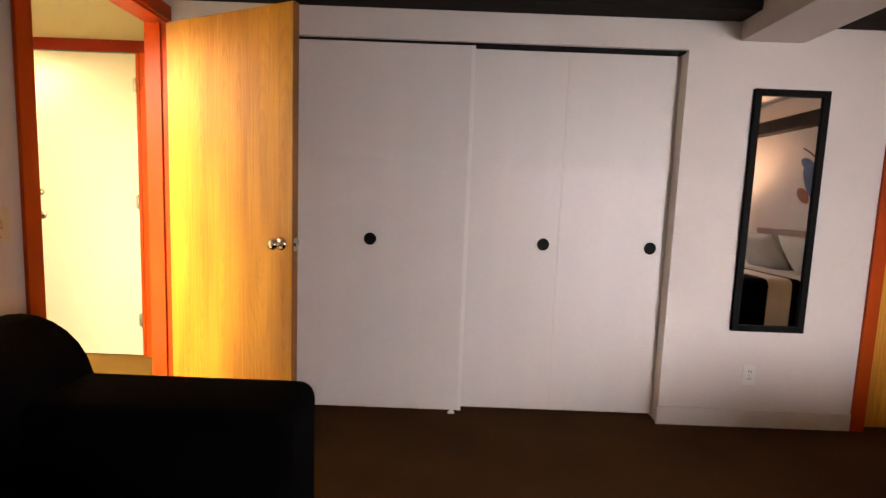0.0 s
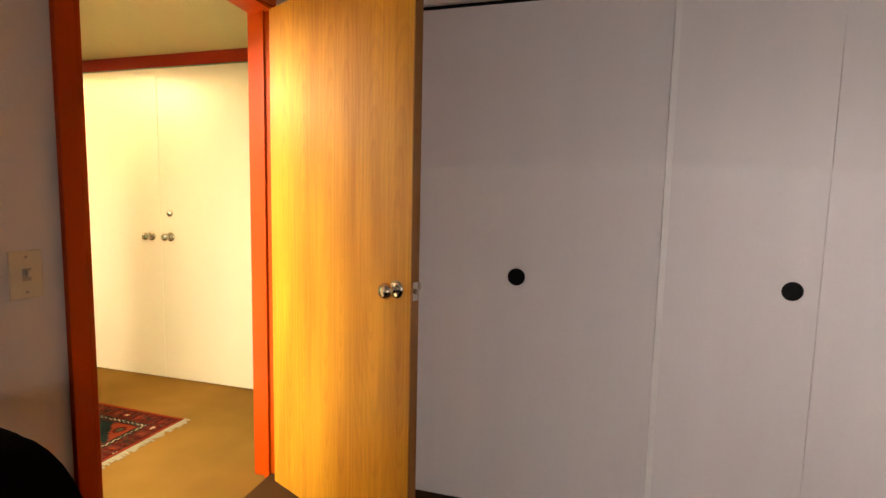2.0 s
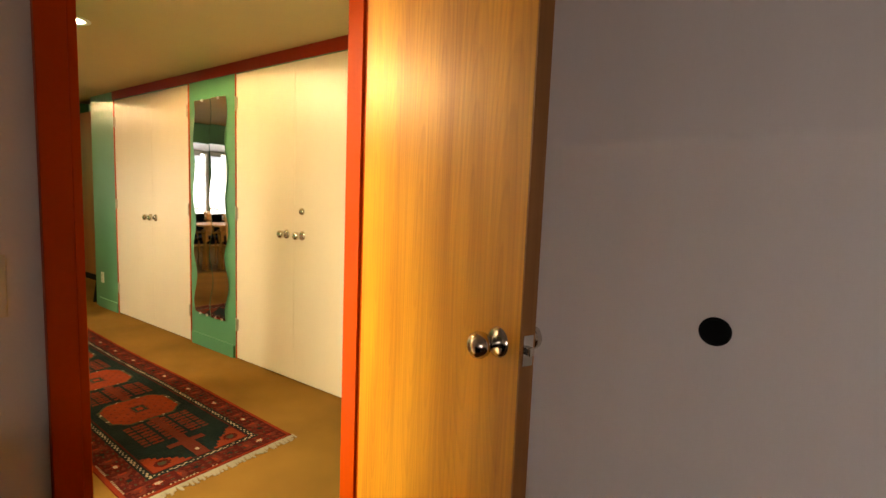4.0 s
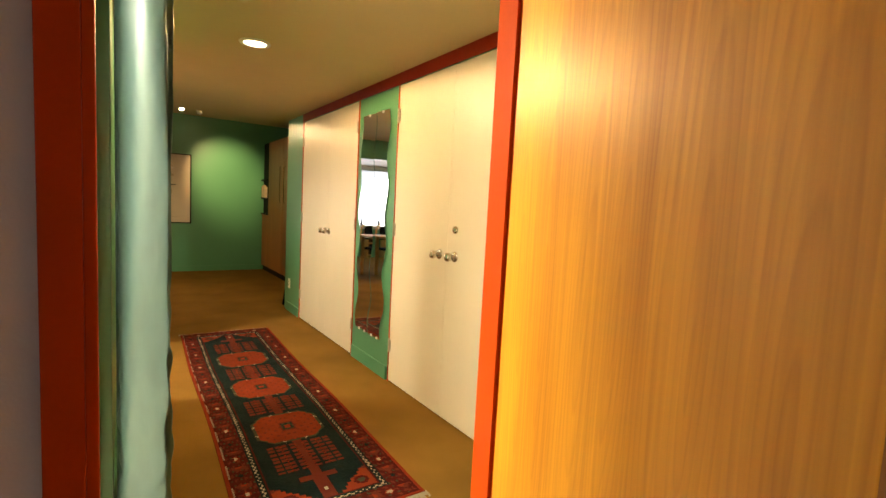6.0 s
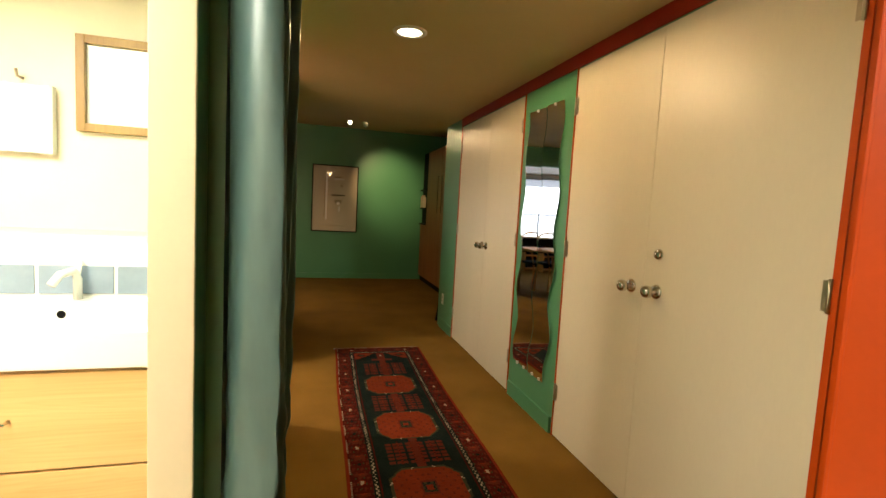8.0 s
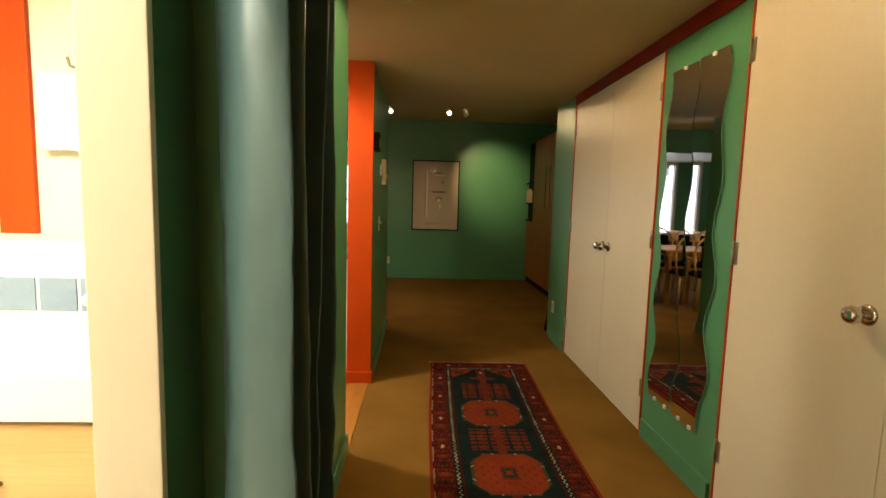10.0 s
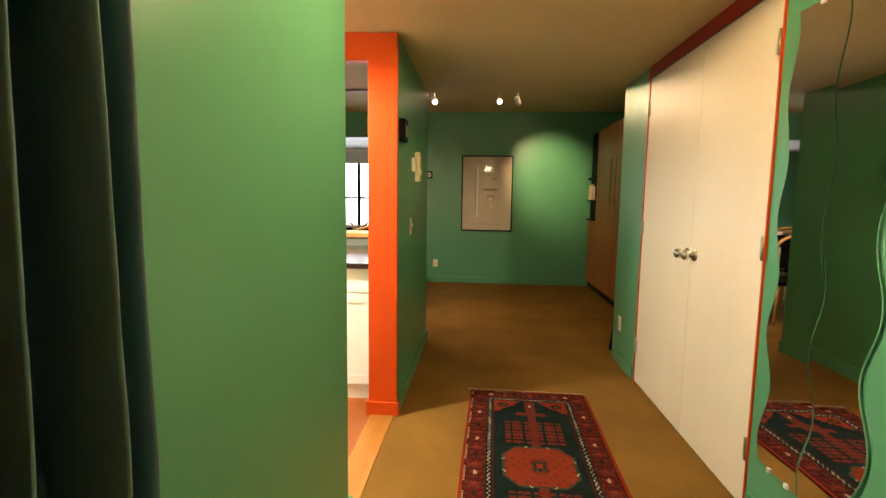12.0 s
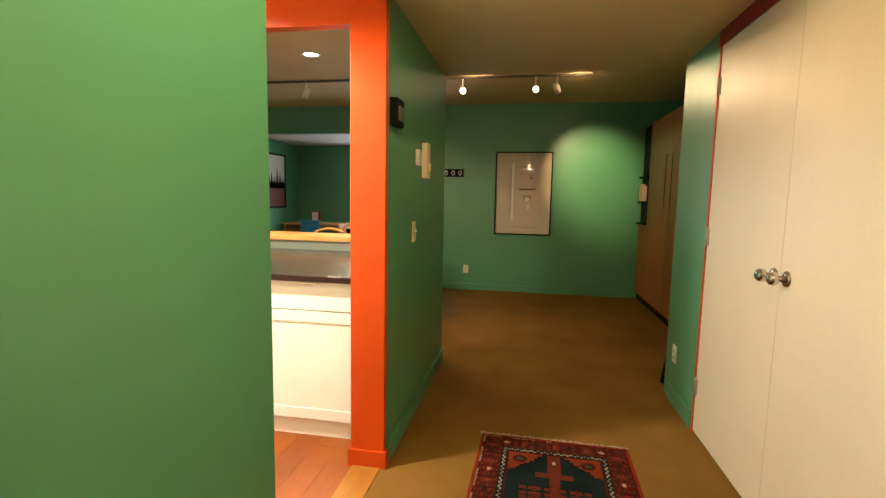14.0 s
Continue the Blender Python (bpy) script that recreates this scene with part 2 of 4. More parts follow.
def structure(name, bm, mat, label="", category=""):
    return tagged(part(name, bm, mat), label, category or name.split("_")[0], kind="structure")


def thing(name, label, category, at=None, group=""):
    ob = new(name)
    ob.empty_display_size = 0.05
    if at is not None:
        ob.matrix_basis = at
    return tagged(ob, label, category, group)


# ---- the large structure ----
X_BED, X_HALL = -1.472, -1.59         # two faces of the bedroom door wall
Y_CLOS, Y_LEFT, Y_RIGHT = 2.43, 1.575, 3.225
Z_HALL, Z_BIG = 2.215, 2.62
D0, D1, DTOP = 1.566, 2.412, 2.07      # bedroom doorway

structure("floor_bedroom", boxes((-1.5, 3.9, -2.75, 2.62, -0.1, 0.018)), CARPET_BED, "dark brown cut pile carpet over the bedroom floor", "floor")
structure("floor_hall", boxes((-11.4, -1.5, 1.585, 4.4, -0.1, 0)), CARPET, "tan brown carpet down the hall, worn pale in places", "floor")
structure("floor_dining", boxes((-11.4, -5.85, -3.1, 1.585, -0.1, 0)), CARPET, "tan brown carpet in the dining area", "floor")

structure("wall_bedroom_door", boxes(
    (X_HALL, X_BED, -2.75, D0, 0, 2.5), (X_HALL, X_BED, D1, Y_CLOS, 0, 2.5), (X_HALL, X_BED, D0, D1, DTOP, 2.5)),
    WHITE_WALL, "warm white painted bedroom wall round the doorway", "wall")
structure("wall_hall_stub", boxes((X_HALL - 0.004, X_HALL, D1 + 0.08, Y_RIGHT, 0, Z_HALL)), GREEN, "green painted hall wall beside the bedroom door", "wall")
CL0, CL1, CLTOP = -0.95, 1.215, 2.035
structure("wall_closet", boxes(
    (X_BED, CL0, Y_CLOS, Y_CLOS + 0.12, 0, 2.5), (CL0, CL1, Y_CLOS, Y_CLOS + 0.12, CLTOP, 2.5),
    (CL1, 2.36, Y_CLOS, Y_CLOS + 0.12, 0, 2.5), (2.36, 3.18, Y_CLOS, Y_CLOS + 0.12, 2.05, 2.5), (3.18, 3.9, Y_CLOS, Y_CLOS + 0.12, 0, 2.5)),
    WHITE_WALL, "white painted bedroom wall round the closet opening", "wall")
structure("wall_closet_back", boxes((X_BED, 3.9, 3.0, 3.1, 0, 2.5)), WHITE_WALL, "plain white back wall of the closet", "wall")
structure("wall_bedroom_east", boxes((3.8, 3.9, -2.75, Y_CLOS, 0, 2.8)), WHITE_WALL, "white painted wall behind the bed head", "wall")
structure("wall_bedroom_south", boxes((X_BED, 1.25, -2.75, -2.6, 0, 2.8), (3.15, 3.8, -2.75, -2.6, 0, 2.8), (1.25, 3.15, -2.75, -2.6, 0, 0.8), (1.25, 3.15, -2.75, -2.6, 2.05, 2.8)),
          WHITE_WALL, "white painted window wall of the bedroom", "wall")
structure("ceiling_bedroom", boxes((X_HALL, 3.9, -2.75, 3.1, 2.5, 2.6)), WHITE_WALL, "white painted bedroom ceiling", "ceiling")

# hall right wall, with its two cupboard openings
A0, A1, B0, B1, DT = -3.615, -2.17, -5.725, -4.30, 2.13
structure("wall_hall_right", boxes(
    (A1, X_HALL, Y_RIGHT, Y_RIGHT + 0.12, 0, Z_HALL), (B1, A0, Y_RIGHT, Y_RIGHT + 0.12, 0, Z_HALL), (-6.22, B0, Y_RIGHT, Y_RIGHT + 0.12, 0, Z_HALL),
    (A0, A1, Y_RIGHT, Y_RIGHT + 0.12, DT, Z_HALL), (B0, B1, Y_RIGHT, Y_RIGHT + 0.12, DT, Z_HALL)), GREEN, "satin green painted hall wall between white cupboard doors", "wall")
structure("wall_cupboard_back", boxes((-6.22, X_HALL, 3.75, 3.85, 0, Z_HALL)), WHITE_WALL, "plain back wall of the hall cupboards", "wall")
structure("wall_hall_end", boxes((-6.32, -6.22, Y_RIGHT, 4.4, 0, Z_BIG)), GREEN, "green wall returning beside the tall cabinet", "wall")
# hall left wall
structure("wall_hall_left", boxes((-4.07, -2.63, 1.43, Y_LEFT, 0, Z_HALL), (-2.63, -2.497, 1.43, 1.53, 0, Z_HALL), (-2.497, X_HALL, 1.43, 1.53, 2.07, Z_HALL)), GREEN, "light green painted hall wall beside the curtain", "wall")
structure("wall_bath_west", boxes((-4.07, -3.72, -1.3, 1.43, 0, Z_BIG), (-3.72, -3.42, -1.3, 1.43, 0, 1.125)), BATH_WHITE, "white wall behind the bathroom vanity", "wall")
structure("wall_bath_south", boxes((-3.72, X_HALL, -1.4, -1.3, 0, Z_HALL)), BATH_WHITE, "white painted bathroom end wall", "wall")
structure("wall_bath_east", boxes((X_HALL - 0.02, X_HALL, -1.3, 1.43, 0, Z_HALL)), BATH_WHITE, "cream painted bathroom wall", "wall")
structure("floor_bath", boxes((-3.42, X_HALL, -1.3, 1.585, -0.1, -0.002)), BATH_WHITE, "pale bathroom floor", "floor")
structure("ceiling_bath", boxes((-3.72, X_HALL, -1.4, 1.43, Z_HALL, Z_HALL + 0.1)), BATH_WHITE, "white bathroom ceiling", "ceiling")
structure("ceiling_hall", boxes((-6.50, X_HALL, 1.43, 3.85, Z_HALL, Z_HALL + 0.08)), CEILING, "cream painted low hall ceiling with a round downlight", "ceiling")
structure("ceiling_alcove", boxes((-5.0, -4.07, -2.2, 1.43, Z_HALL, Z_HALL + 0.08)), CEILING, "cream low ceiling before the kitchen", "ceiling")
structure("wall_hall_bulkhead", boxes((-6.50, -6.42, 1.43, 4.4, Z_HALL + 0.08, Z_BIG)), CEILING, "cream step between the low and the high ceiling", "wall")
# kitchen side
structure("wall_stub_green", boxes((-6.555, -5.04, 1.44, 1.60, 0, Z_HALL)), GREEN, "green painted wall stub with switches and thermostat", "wall")
structure("wall_kitchen_back", boxes((-5.9, -4.07, -2.3, -2.2, 0, Z_BIG)), WHITE_WALL, "plain white kitchen end wall", "wall")
structure("ceiling_big", boxes((-9.75, -4.07, -3.1, 4.4, Z_BIG, Z_BIG + 0.1)), CEILING, "cream painted ceiling over kitchen and dining area", "ceiling")
BAY0, BAY1, BAYZ = -2.0, 1.02, 2.235
structure("wall_far", boxes((-9.75, -9.63, BAY1, 4.4, 0, Z_BIG), (-9.75, -9.63, BAY0, BAY1, BAYZ, Z_BIG), (-9.75, -9.63, -3.1, BAY0, 0, Z_BIG)), GREEN, "dark green painted end wall with a framed print", "wall")
structure("wall_bay_far", boxes((-11.36, -11.24, BAY0, -1.0, 0, BAYZ), (-11.36, -11.24, 0.95, BAY1 + 0.1, 0, BAYZ), (-11.36, -11.24, -1.0, 0.95, 0, 0.72)), GREEN, "green painted bay wall below a wide window", "wall")
structure("wall_bay_side", boxes((-11.24, -9.75, BAY0 - 0.1, BAY0, 0, BAYZ)), GREEN, "green painted bay side wall with a poster", "wall")
structure("wall_bay_side_north", boxes((-11.24, -9.75, BAY1, BAY1 + 0.1, 0, BAYZ)), GREEN, "green painted bay side wall", "wall")
structure("ceiling_bay", boxes((-11.36, -9.75, BAY0 - 0.1, BAY1 + 0.1, BAYZ, BAYZ + 0.1)), WHITE_WALL, "white painted lower ceiling of the bay", "ceiling")
structure("wall_north_big", boxes((-9.75, -6.32, 4.3, 4.4, 0, Z_BIG)), GREEN, "green wall behind the tall cabinet", "wall")
structure("wall_south_big", boxes((-9.63, -5.9, -3.1, -3.0, 0, Z_BIG)), GREEN, "plain green wall of the dining area", "wall")
structure("backdrop_sky", boxes((-16.1, -16.0, -9, 9, -3, 7)), emitter("overcast_sky_glow", (0.92, 0.96, 1.0), 9.0), "bright overcast sky outside the window", "backdrop")
structure("backdrop_bedroom_sky", boxes((-3, 8, -7.1, -7, -3, 7)), emitter("overcast_sky_glow_cool", (0.90, 0.93, 1.0), 2.2), "bright overcast sky outside the bedroom window", "backdrop")


# ---- trim of the bedroom ----
structure("trim_bedroom_doorway", boxes(
    (X_HALL - 0.012, X_BED + 0.014, D0 - 0.053, D0 - 0.003, 0, DTOP + 0.075), (X_HALL + 0.002, X_BED - 0.003, D0 - 0.003, D0 + 0.001, 0, DTOP - 0.012), (X_BED - 0.003, X_BED + 0.0135, D0 - 0.003, D0 + 0.013, 0, DTOP - 0.012),
    (X_HALL - 0.012, X_HALL, D1 + 0.003, D1 + 0.075, 0, DTOP + 0.075), (X_HALL + 0.002, X_BED + 0.002, D1 - 0.012, D1 + 0.003, 0, DTOP - 0.012),
    (X_HALL - 0.012, X_BED + 0.014, D0 - 0.003, D1 + 0.003, DTOP + 0.002, DTOP + 0.075), (X_HALL + 0.002, X_BED + 0.002, D0 - 0.003, D1 + 0.003, DTOP - 0.012, DTOP + 0.002), bevel=0.002),
    RED, "red painted doorway casing and jamb, scuffed", "trim")
structure("trim_door_stop", boxes((X_HALL + 0.06, X_HALL + 0.085, D1 - 0.024, D1 - 0.012, 0, DTOP - 0.012)),
          RED, "narrow red door stop inside the jamb", "trim")
structure("baseboard_bedroom", boxes((CL1 - 0.012, 2.285, Y_CLOS - 0.014, Y_CLOS, 0, 0.118), bevel=0.003), WHITE_WALL, "white painted baseboard below the mirror", "baseboard")
structure("baseboard_bedroom_door", boxes((X_BED, X_BED + 0.014, -2.5, D0 - 0.08, 0, 0.118), bevel=0.003), WHITE_WALL, "white painted baseboard behind the armchair", "baseboard")
structure("trim_bedroom_side_door", boxes((2.29, 2.362, Y_CLOS - 0.016, Y_CLOS, 0, 2.12), (3.178, 3.25, Y_CLOS - 0.016, Y_CLOS, 0, 2.12), (2.362, 3.178, Y_CLOS - 0.016, Y_CLOS, 2.05, 2.12),
          (2.36, 2.372, Y_CLOS, Y_CLOS + 0.1, 0, 2.05), bevel=0.002), RED, "red painted casing round the side door", "trim")
structure("ceiling_soffit", boxes((1.475, 1.80, -2.6, Y_CLOS, 2.088, 2.5), bevel=0.004), WHITE_WALL, "white boxed beam under the bedroom ceiling", "ceiling")
structure("trim_ceiling_beam", boxes((X_BED, 1.475, Y_CLOS - 0.16, Y_CLOS, 2.183, 2.5), bevel=0.006), DARK_BEAM, "black-brown stained ceiling beam along the closet wall", "trim")
structure("trim_ceiling_beam_side", boxes((1.80, 3.8, Y_CLOS - 0.16, Y_CLOS, 2.165, 2.5), bevel=0.006), DARK_BEAM, "black-brown stained ceiling beam beside the boxed beam", "trim")
structure("trim_east_beam", boxes((3.64, 3.8, -2.6, 2.2, 2.12, 2.26), bevel=0.006), DARK_BEAM, "black-brown stained beam over the bed wall", "trim")
structure("trim_closet_track", boxes((CL0, CL1, Y_CLOS + 0.02, Y_CLOS + 0.11, CLTOP - 0.006, CLTOP)), BLACK_PAINT, "dark sliding door track under the closet head", "trim")


# ---- fittings used in several places ----
def knob_on(parent, x, y, z, axis="-y", flip=1):
    """Rose, neck and ball of a round door knob on a face that looks along axis."""
    k = part("knob", lathe([(0, 0.068), (0.014, 0.067), (0.024, 0.060), (0.0275, 0.048), (0.024, 0.036), (0.013, 0.030), (0.011, 0.010), (0.011, 0.006)], 24, axis), CHROME, parent,
             "round brushed nickel door knob", True, pose(x, y, z))
    part("rose", lathe([(0.011, 0.010), (0.022, 0.009), (0.030, 0.005), (0.032, 0)], 24, axis), CHROME, k, "", True)
    return k


def hinge_on(parent, x, y, z, side=1):
    h = part("hinge", boxes((0, 0.022 * side, -0.004, 0.002, -0.045, 0.045) if side > 0 else (-0.022, 0, -0.004, 0.002, -0.045, 0.045)), HINGE, parent, "tarnished butt hinge", at=pose(x, y, z))
    part("hinge_pin", lathe([(0, 0.051), (0.006, 0.049), (0.006, -0.049), (0, -0.051)], 10), HINGE, h, "", True, pose(0, -0.006, 0))
    return h


def plate(name, label, category, m, mat, toggle=True):
    """A wall plate with its toggle or sockets; faces local -y."""
    t = thing(name, label, category, m)
    part("cover_plate", boxes((-0.036, 0.036, -0.006, 0, -0.058, 0.058), bevel=0.003), mat, t)
    if toggle:
        part("toggle", boxes((-0.005, 0.005, -0.019, -0.006, -0.004, 0.012), bevel=0.002), mat, t)
        part("toggle_slot", boxes((-0.009, 0.009, -0.0075, -0.006, -0.015, 0.015)), HINGE, t)
    else:
        for z in (-0.021, 0.021):
            s = part("socket", boxes((-0.016, 0.016, -0.0085, -0.006, z - 0.014, z + 0.014), bevel=0.002), mat, t)
            part("slot", boxes((-0.008, -0.005, -0.0092, -0.0085, z - 0.006, z + 0.006), (0.005, 0.008, -0.0092, -0.0085, z - 0.006, z + 0.006)), BLACK_PAINT, s)
    for z in ((-0.042, 0.042) if toggle else (0,)):
        part("screw", lathe([(0, 0.0078), (0.0035, 0.0072), (0.0035, 0.006)], 10, "-y"), HINGE, t, at=pose(0, 0, z))
    return t


# ---- bedroom things ----
sk = thing("strike_plate", "small worn brass strike plate in the red jamb", "strike plate", pose(-1.505, D0 + 0.001, 0.985))
part("plate", boxes((-0.013, 0.013, 0, 0.002, -0.035, 0.035), bevel=0.0008), HINGE, sk)
part("latch_hole", boxes((-0.006, 0.006, 0.002, 0.0025, -0.013, 0.013)), BLACK_PAINT, sk, "dark latch hole")

def oak_door(m, width=0.818, height=2.045, hinges=True):
    d = thing("oak_door", "honey oak veneer door standing open into the bedroom", "door", m)
    part("panel", boxes((0, width - 0.004, 0, 0.036, 0.012, height), bevel=0.0015), OAK, d)
    part("edge_strip", boxes((width - 0.004, width, 0.0005, 0.0355, 0.012, height)), OAK_EDGE, d, "darker oak edge banding")
    knob_on(d, width - 0.068, 0, 0.985, "-y")
    knob_on(d, width - 0.068, 0.036, 0.985, "y")
    lp = part("latch_plate", boxes((width, width + 0.002, 0.006, 0.030, 0.955, 1.015)), CHROME, d, "nickel latch plate")
    part("latch_bolt", boxes((width + 0.002, width + 0.013, 0.012, 0.024, 0.977, 0.993), bevel=0.002), CHROME, lp)
    for z in (0.22, 1.03, 1.84):
        part("hinge", lathe([(0, 0.051), (0.007, 0.049), (0.007, -0.049), (0, -0.051)], 10), HINGE, d, "", True, pose(-0.004, 0.042, z))
    return d


oak_door(pose(-1.452, 2.356, 0, 0, 0, -24.0))
side = thing("oak_side_door", "closed honey oak door in a red casing", "door", pose(2.374, Y_CLOS + 0.05, 0))
part("panel", boxes((0, 0.80, 0, 0.036, 0.012, 2.045), bevel=0.0015), OAK, side)
knob_on(side, 0.075, 0, 0.985, "-y")


def closet_door(x0, x1, y, px, label):
    d = thing("closet_door", label, "closet door", pose(x0, y, 0), "sliding closet doors")
    w = x1 - x0
    part("panel", boxes((0, w, 0, 0.030, 0.036, 2.024), bevel=0.0015), CLOSET_WHITE, d)
    if y < 2.48:
        part("edge_strip", boxes((w - 0.022, w, -0.004, 0, 0.036, 2.024), bevel=0.0015), WHITE_PLASTIC, d, "smooth white edge strip")
    c = part("finger_pull", lathe([(0.024, -0.010), (0.026, 0.001), (0.031, 0.003), (0.034, 0.0)], 28, "-y"), BLACK_PAINT, d, "dark metal ring of a finger pull", True, pose(px - x0, 0, 0.99))
    part("pull_cup", lathe([(0, 0.0005), (0.026, 0.0008)], 28, "-y"), BLACK_PAINT, c, "dark recessed finger cup")
    return d


closet_door(-0.86, 0.113, 2.454, -0.42, "white sliding closet door on the front track")
closet_door(0.02, 0.6165, 2.506, 0.535, "white sliding closet door, partly behind another")
closet_door(0.6175, 1.222, 2.506, 1.13, "white sliding closet door beside the wall end")
g = thing("closet_floor_guide", "small white plastic sliding door guide on the carpet", "door guide", pose(0.06, 2.455, 0.018))
part("base", boxes((-0.02, 0.02, -0.012, 0.012, 0, 0.006), bevel=0.002), WHITE_PLASTIC, g)
part("fin", boxes((-0.012, 0.012, -0.012, -0.008, 0.006, 0.03), bevel=0.001), WHITE_PLASTIC, g)

plate("light_switch", "ivory plastic toggle light switch on the white wall", "light switch", pose(X_BED, 1.425, 1.078, 0, 0, 90), IVORY)
plate("wall_outlet", "white double power outlet under the mirror", "outlet", pose(1.70, Y_CLOS, 0.316), WHITE_PLASTIC, False)

wm = thing("wall_mirror", "tall narrow mirror in a flat black frame", "mirror", pose(1.763, Y_CLOS, 1.208))
W2, H2, F = 0.196, 0.643, 0.035
part("glass", boxes((-W2 + F, W2 - F, -0.012, -0.004, -H2 + F, H2 - F)), MIRROR, wm, "clear silvered mirror glass")
for s in ((-W2, -W2 + F, -0.024, 0, -H2, H2), (W2 - F, W2, -0.024, 0, -H2, H2), (-W2 + F, W2 - F, -0.024, 0, -H2, -H2 + F), (-W2 + F, W2 - F, -0.024, 0, H2 - F, H2)):
    part("frame_rail", boxes(s, bevel=0.004), BLACK_PAINT, wm)


def pillow_mesh(w, d, h, n=14):
    """A stuffed cushion with pinched corners."""
    bm = bmesh.new()
    for side_sign in (1, -1):
        grid = []
        for i in range(n + 1):
            row = []
            for j in range(n + 1):
                u, v = 2 * i / n - 1, 2 * j / n - 1
                k = max(0.0, (1 - u ** 4) * (1 - v ** 4)) ** 0.55
                pin = 1 - 0.07 * (u * u * (1 - v * v) + v * v * (1 - u * u))
                row.append(bm.verts.new((u * w / 2 * pin, v * d / 2 * pin, side_sign * h / 2 * k + 0.006 * noise.noise((u * 3, v * 3, side_sign)) * k)))
            grid.append(row)
        for i in range(n):
            for j in range(n):
                bm.faces.new((grid[i][j], grid[i + 1][j], grid[i + 1][j + 1], grid[i][j + 1]))
    bmesh.ops.remove_doubles(bm, verts=bm.verts, dist=0.001)
    bmesh.ops.recalc_face_normals(bm, faces=bm.faces)
    return bm


def upholstered(x0, x1, y0, y1, z0, z1, r):
    bm = bmesh.new()
    solid(bm, x0, x1, y0, y1, z0, z1)
    bmesh.ops.bevel(bm, geom=list(bm.edges), offset=r, segments=6, affect="EDGES", profile=0.5)
    return bm


chair = thing("armchair", "black fabric armchair with rolled back against the wall", "armchair", pose(-1.425, 0.265, 0.018))
part("seat_base", upholstered(0.04, 0.95, 0.06, 0.90, 0.08, 0.32, 0.04), BLACK, chair, smooth=True)
part("seat_cushion", upholstered(0.30, 1.0, 0.20, 0.76, 0.30, 0.47, 0.06), BLACK, chair, smooth=True)
roll = bmesh.new()
outline = [(0.03, 0.10)] + [(0.23 - 0.20 * math.cos(math.pi * k / 14), 0.628 + 0.205 * math.sin(math.pi * k / 14)) for k in range(15)] + [(0.43, 0.10)]
ends = [[roll.verts.new((x, y, z)) for x, z in outline] for y in (0.02, 0.955)]
for i in range(len(outline)):
    j = (i + 1) % len(outline)
    roll.faces.new((ends[0][i], ends[0][j], ends[1][j], ends[1][i]))
caps = [roll.faces.new(ends[0]), roll.faces.new(ends[1])]
bmesh.ops.bevel(roll, geom=[e for f in caps for e in f.edges], offset=0.03, segments=3, affect="EDGES")
bmesh.ops.recalc_face_normals(roll, faces=roll.faces)
part("backrest", roll, BLACK, chair, smooth=True)
part("armrest", upholstered(0.16, 1.06, 0.68, 0.955, 0.08, 0.672, 0.05), BLACK, chair, smooth=True)
part("armrest", upholstered(0.16, 1.06, 0.0, 0.24, 0.08, 0.672, 0.05), BLACK, chair, smooth=True)
for fx, fy in ((0.10, 0.08), (0.10, 0.87), (0.93, 0.08), (0.93, 0.87)):
    part("foot", lathe([(0, 0), (0.018, 0), (0.026, 0.08), (0, 0.08)], 12), BLACK_PAINT, chair, at=pose(fx, fy, 0))

CREAM_CLOTH = material("cream_cotton", (0.66, 0.58, 0.44), 0.9, vary=0.08, fine=200, bump=0.3)
GREY_CLOTH = material("pale_grey_linen", (0.62, 0.60, 0.56), 0.9, vary=0.06, fine=200, bump=0.3)
BED_WOOD = wood("walnut_headboard", (0.20, 0.10, 0.04), (0.10, 0.045, 0.018), axis="y")
bed = thing("bed", "made bed with a black and cream striped cover", "bed", pose(1.78, -0.72, 0.018))
part("mattress", upholstered(0.02, 1.95, 0.02, 1.62, 0.12, 0.60, 0.06), GREY_CLOTH, bed, smooth=True)
part("cover", upholstered(0, 1.50, 0, 1.64, 0.06, 0.625, 0.065), BLACK, bed, "black bed cover", True)


def draped_band(x0, x1, y0, y1, z0, z1, r, thick=0.012):
    """A woven band lying over the bed and hanging down both of its sides."""
    bm, loops = bmesh.new(), []
    for x in (x0, x1):
        rim = []
        for o in (0.0, -thick):
            row = [(y0 - o, z0)]
            for c, a0 in ((y0 + r, 180), (y1 - r, 90)):
                for i in range(9):
                    a = math.radians(a0 - 90 * i / 8)
                    row.append((c + (r + o) * math.cos(a), z1 - r + (r + o) * math.sin(a)))
            row.append((y1 + o, z0))
            rim += row if o == 0.0 else row[::-1]
        loops.append([bm.verts.new((x, y, z)) for y, z in rim])
    a, b = loops
    n = len(a)
    for i in range(n):
        j = (i + 1) % n
        bm.faces.new((a[i], a[j], b[j], b[i]))
    for i in range(n // 2 - 1):
        j, k = n - 1 - i, n - 2 - i
        bm.faces.new((a[i], a[j], a[k], a[i + 1])), bm.faces.new((b[i + 1], b[k], b[j], b[i]))
    bmesh.ops.recalc_face_normals(bm, faces=bm.faces)
    return bm


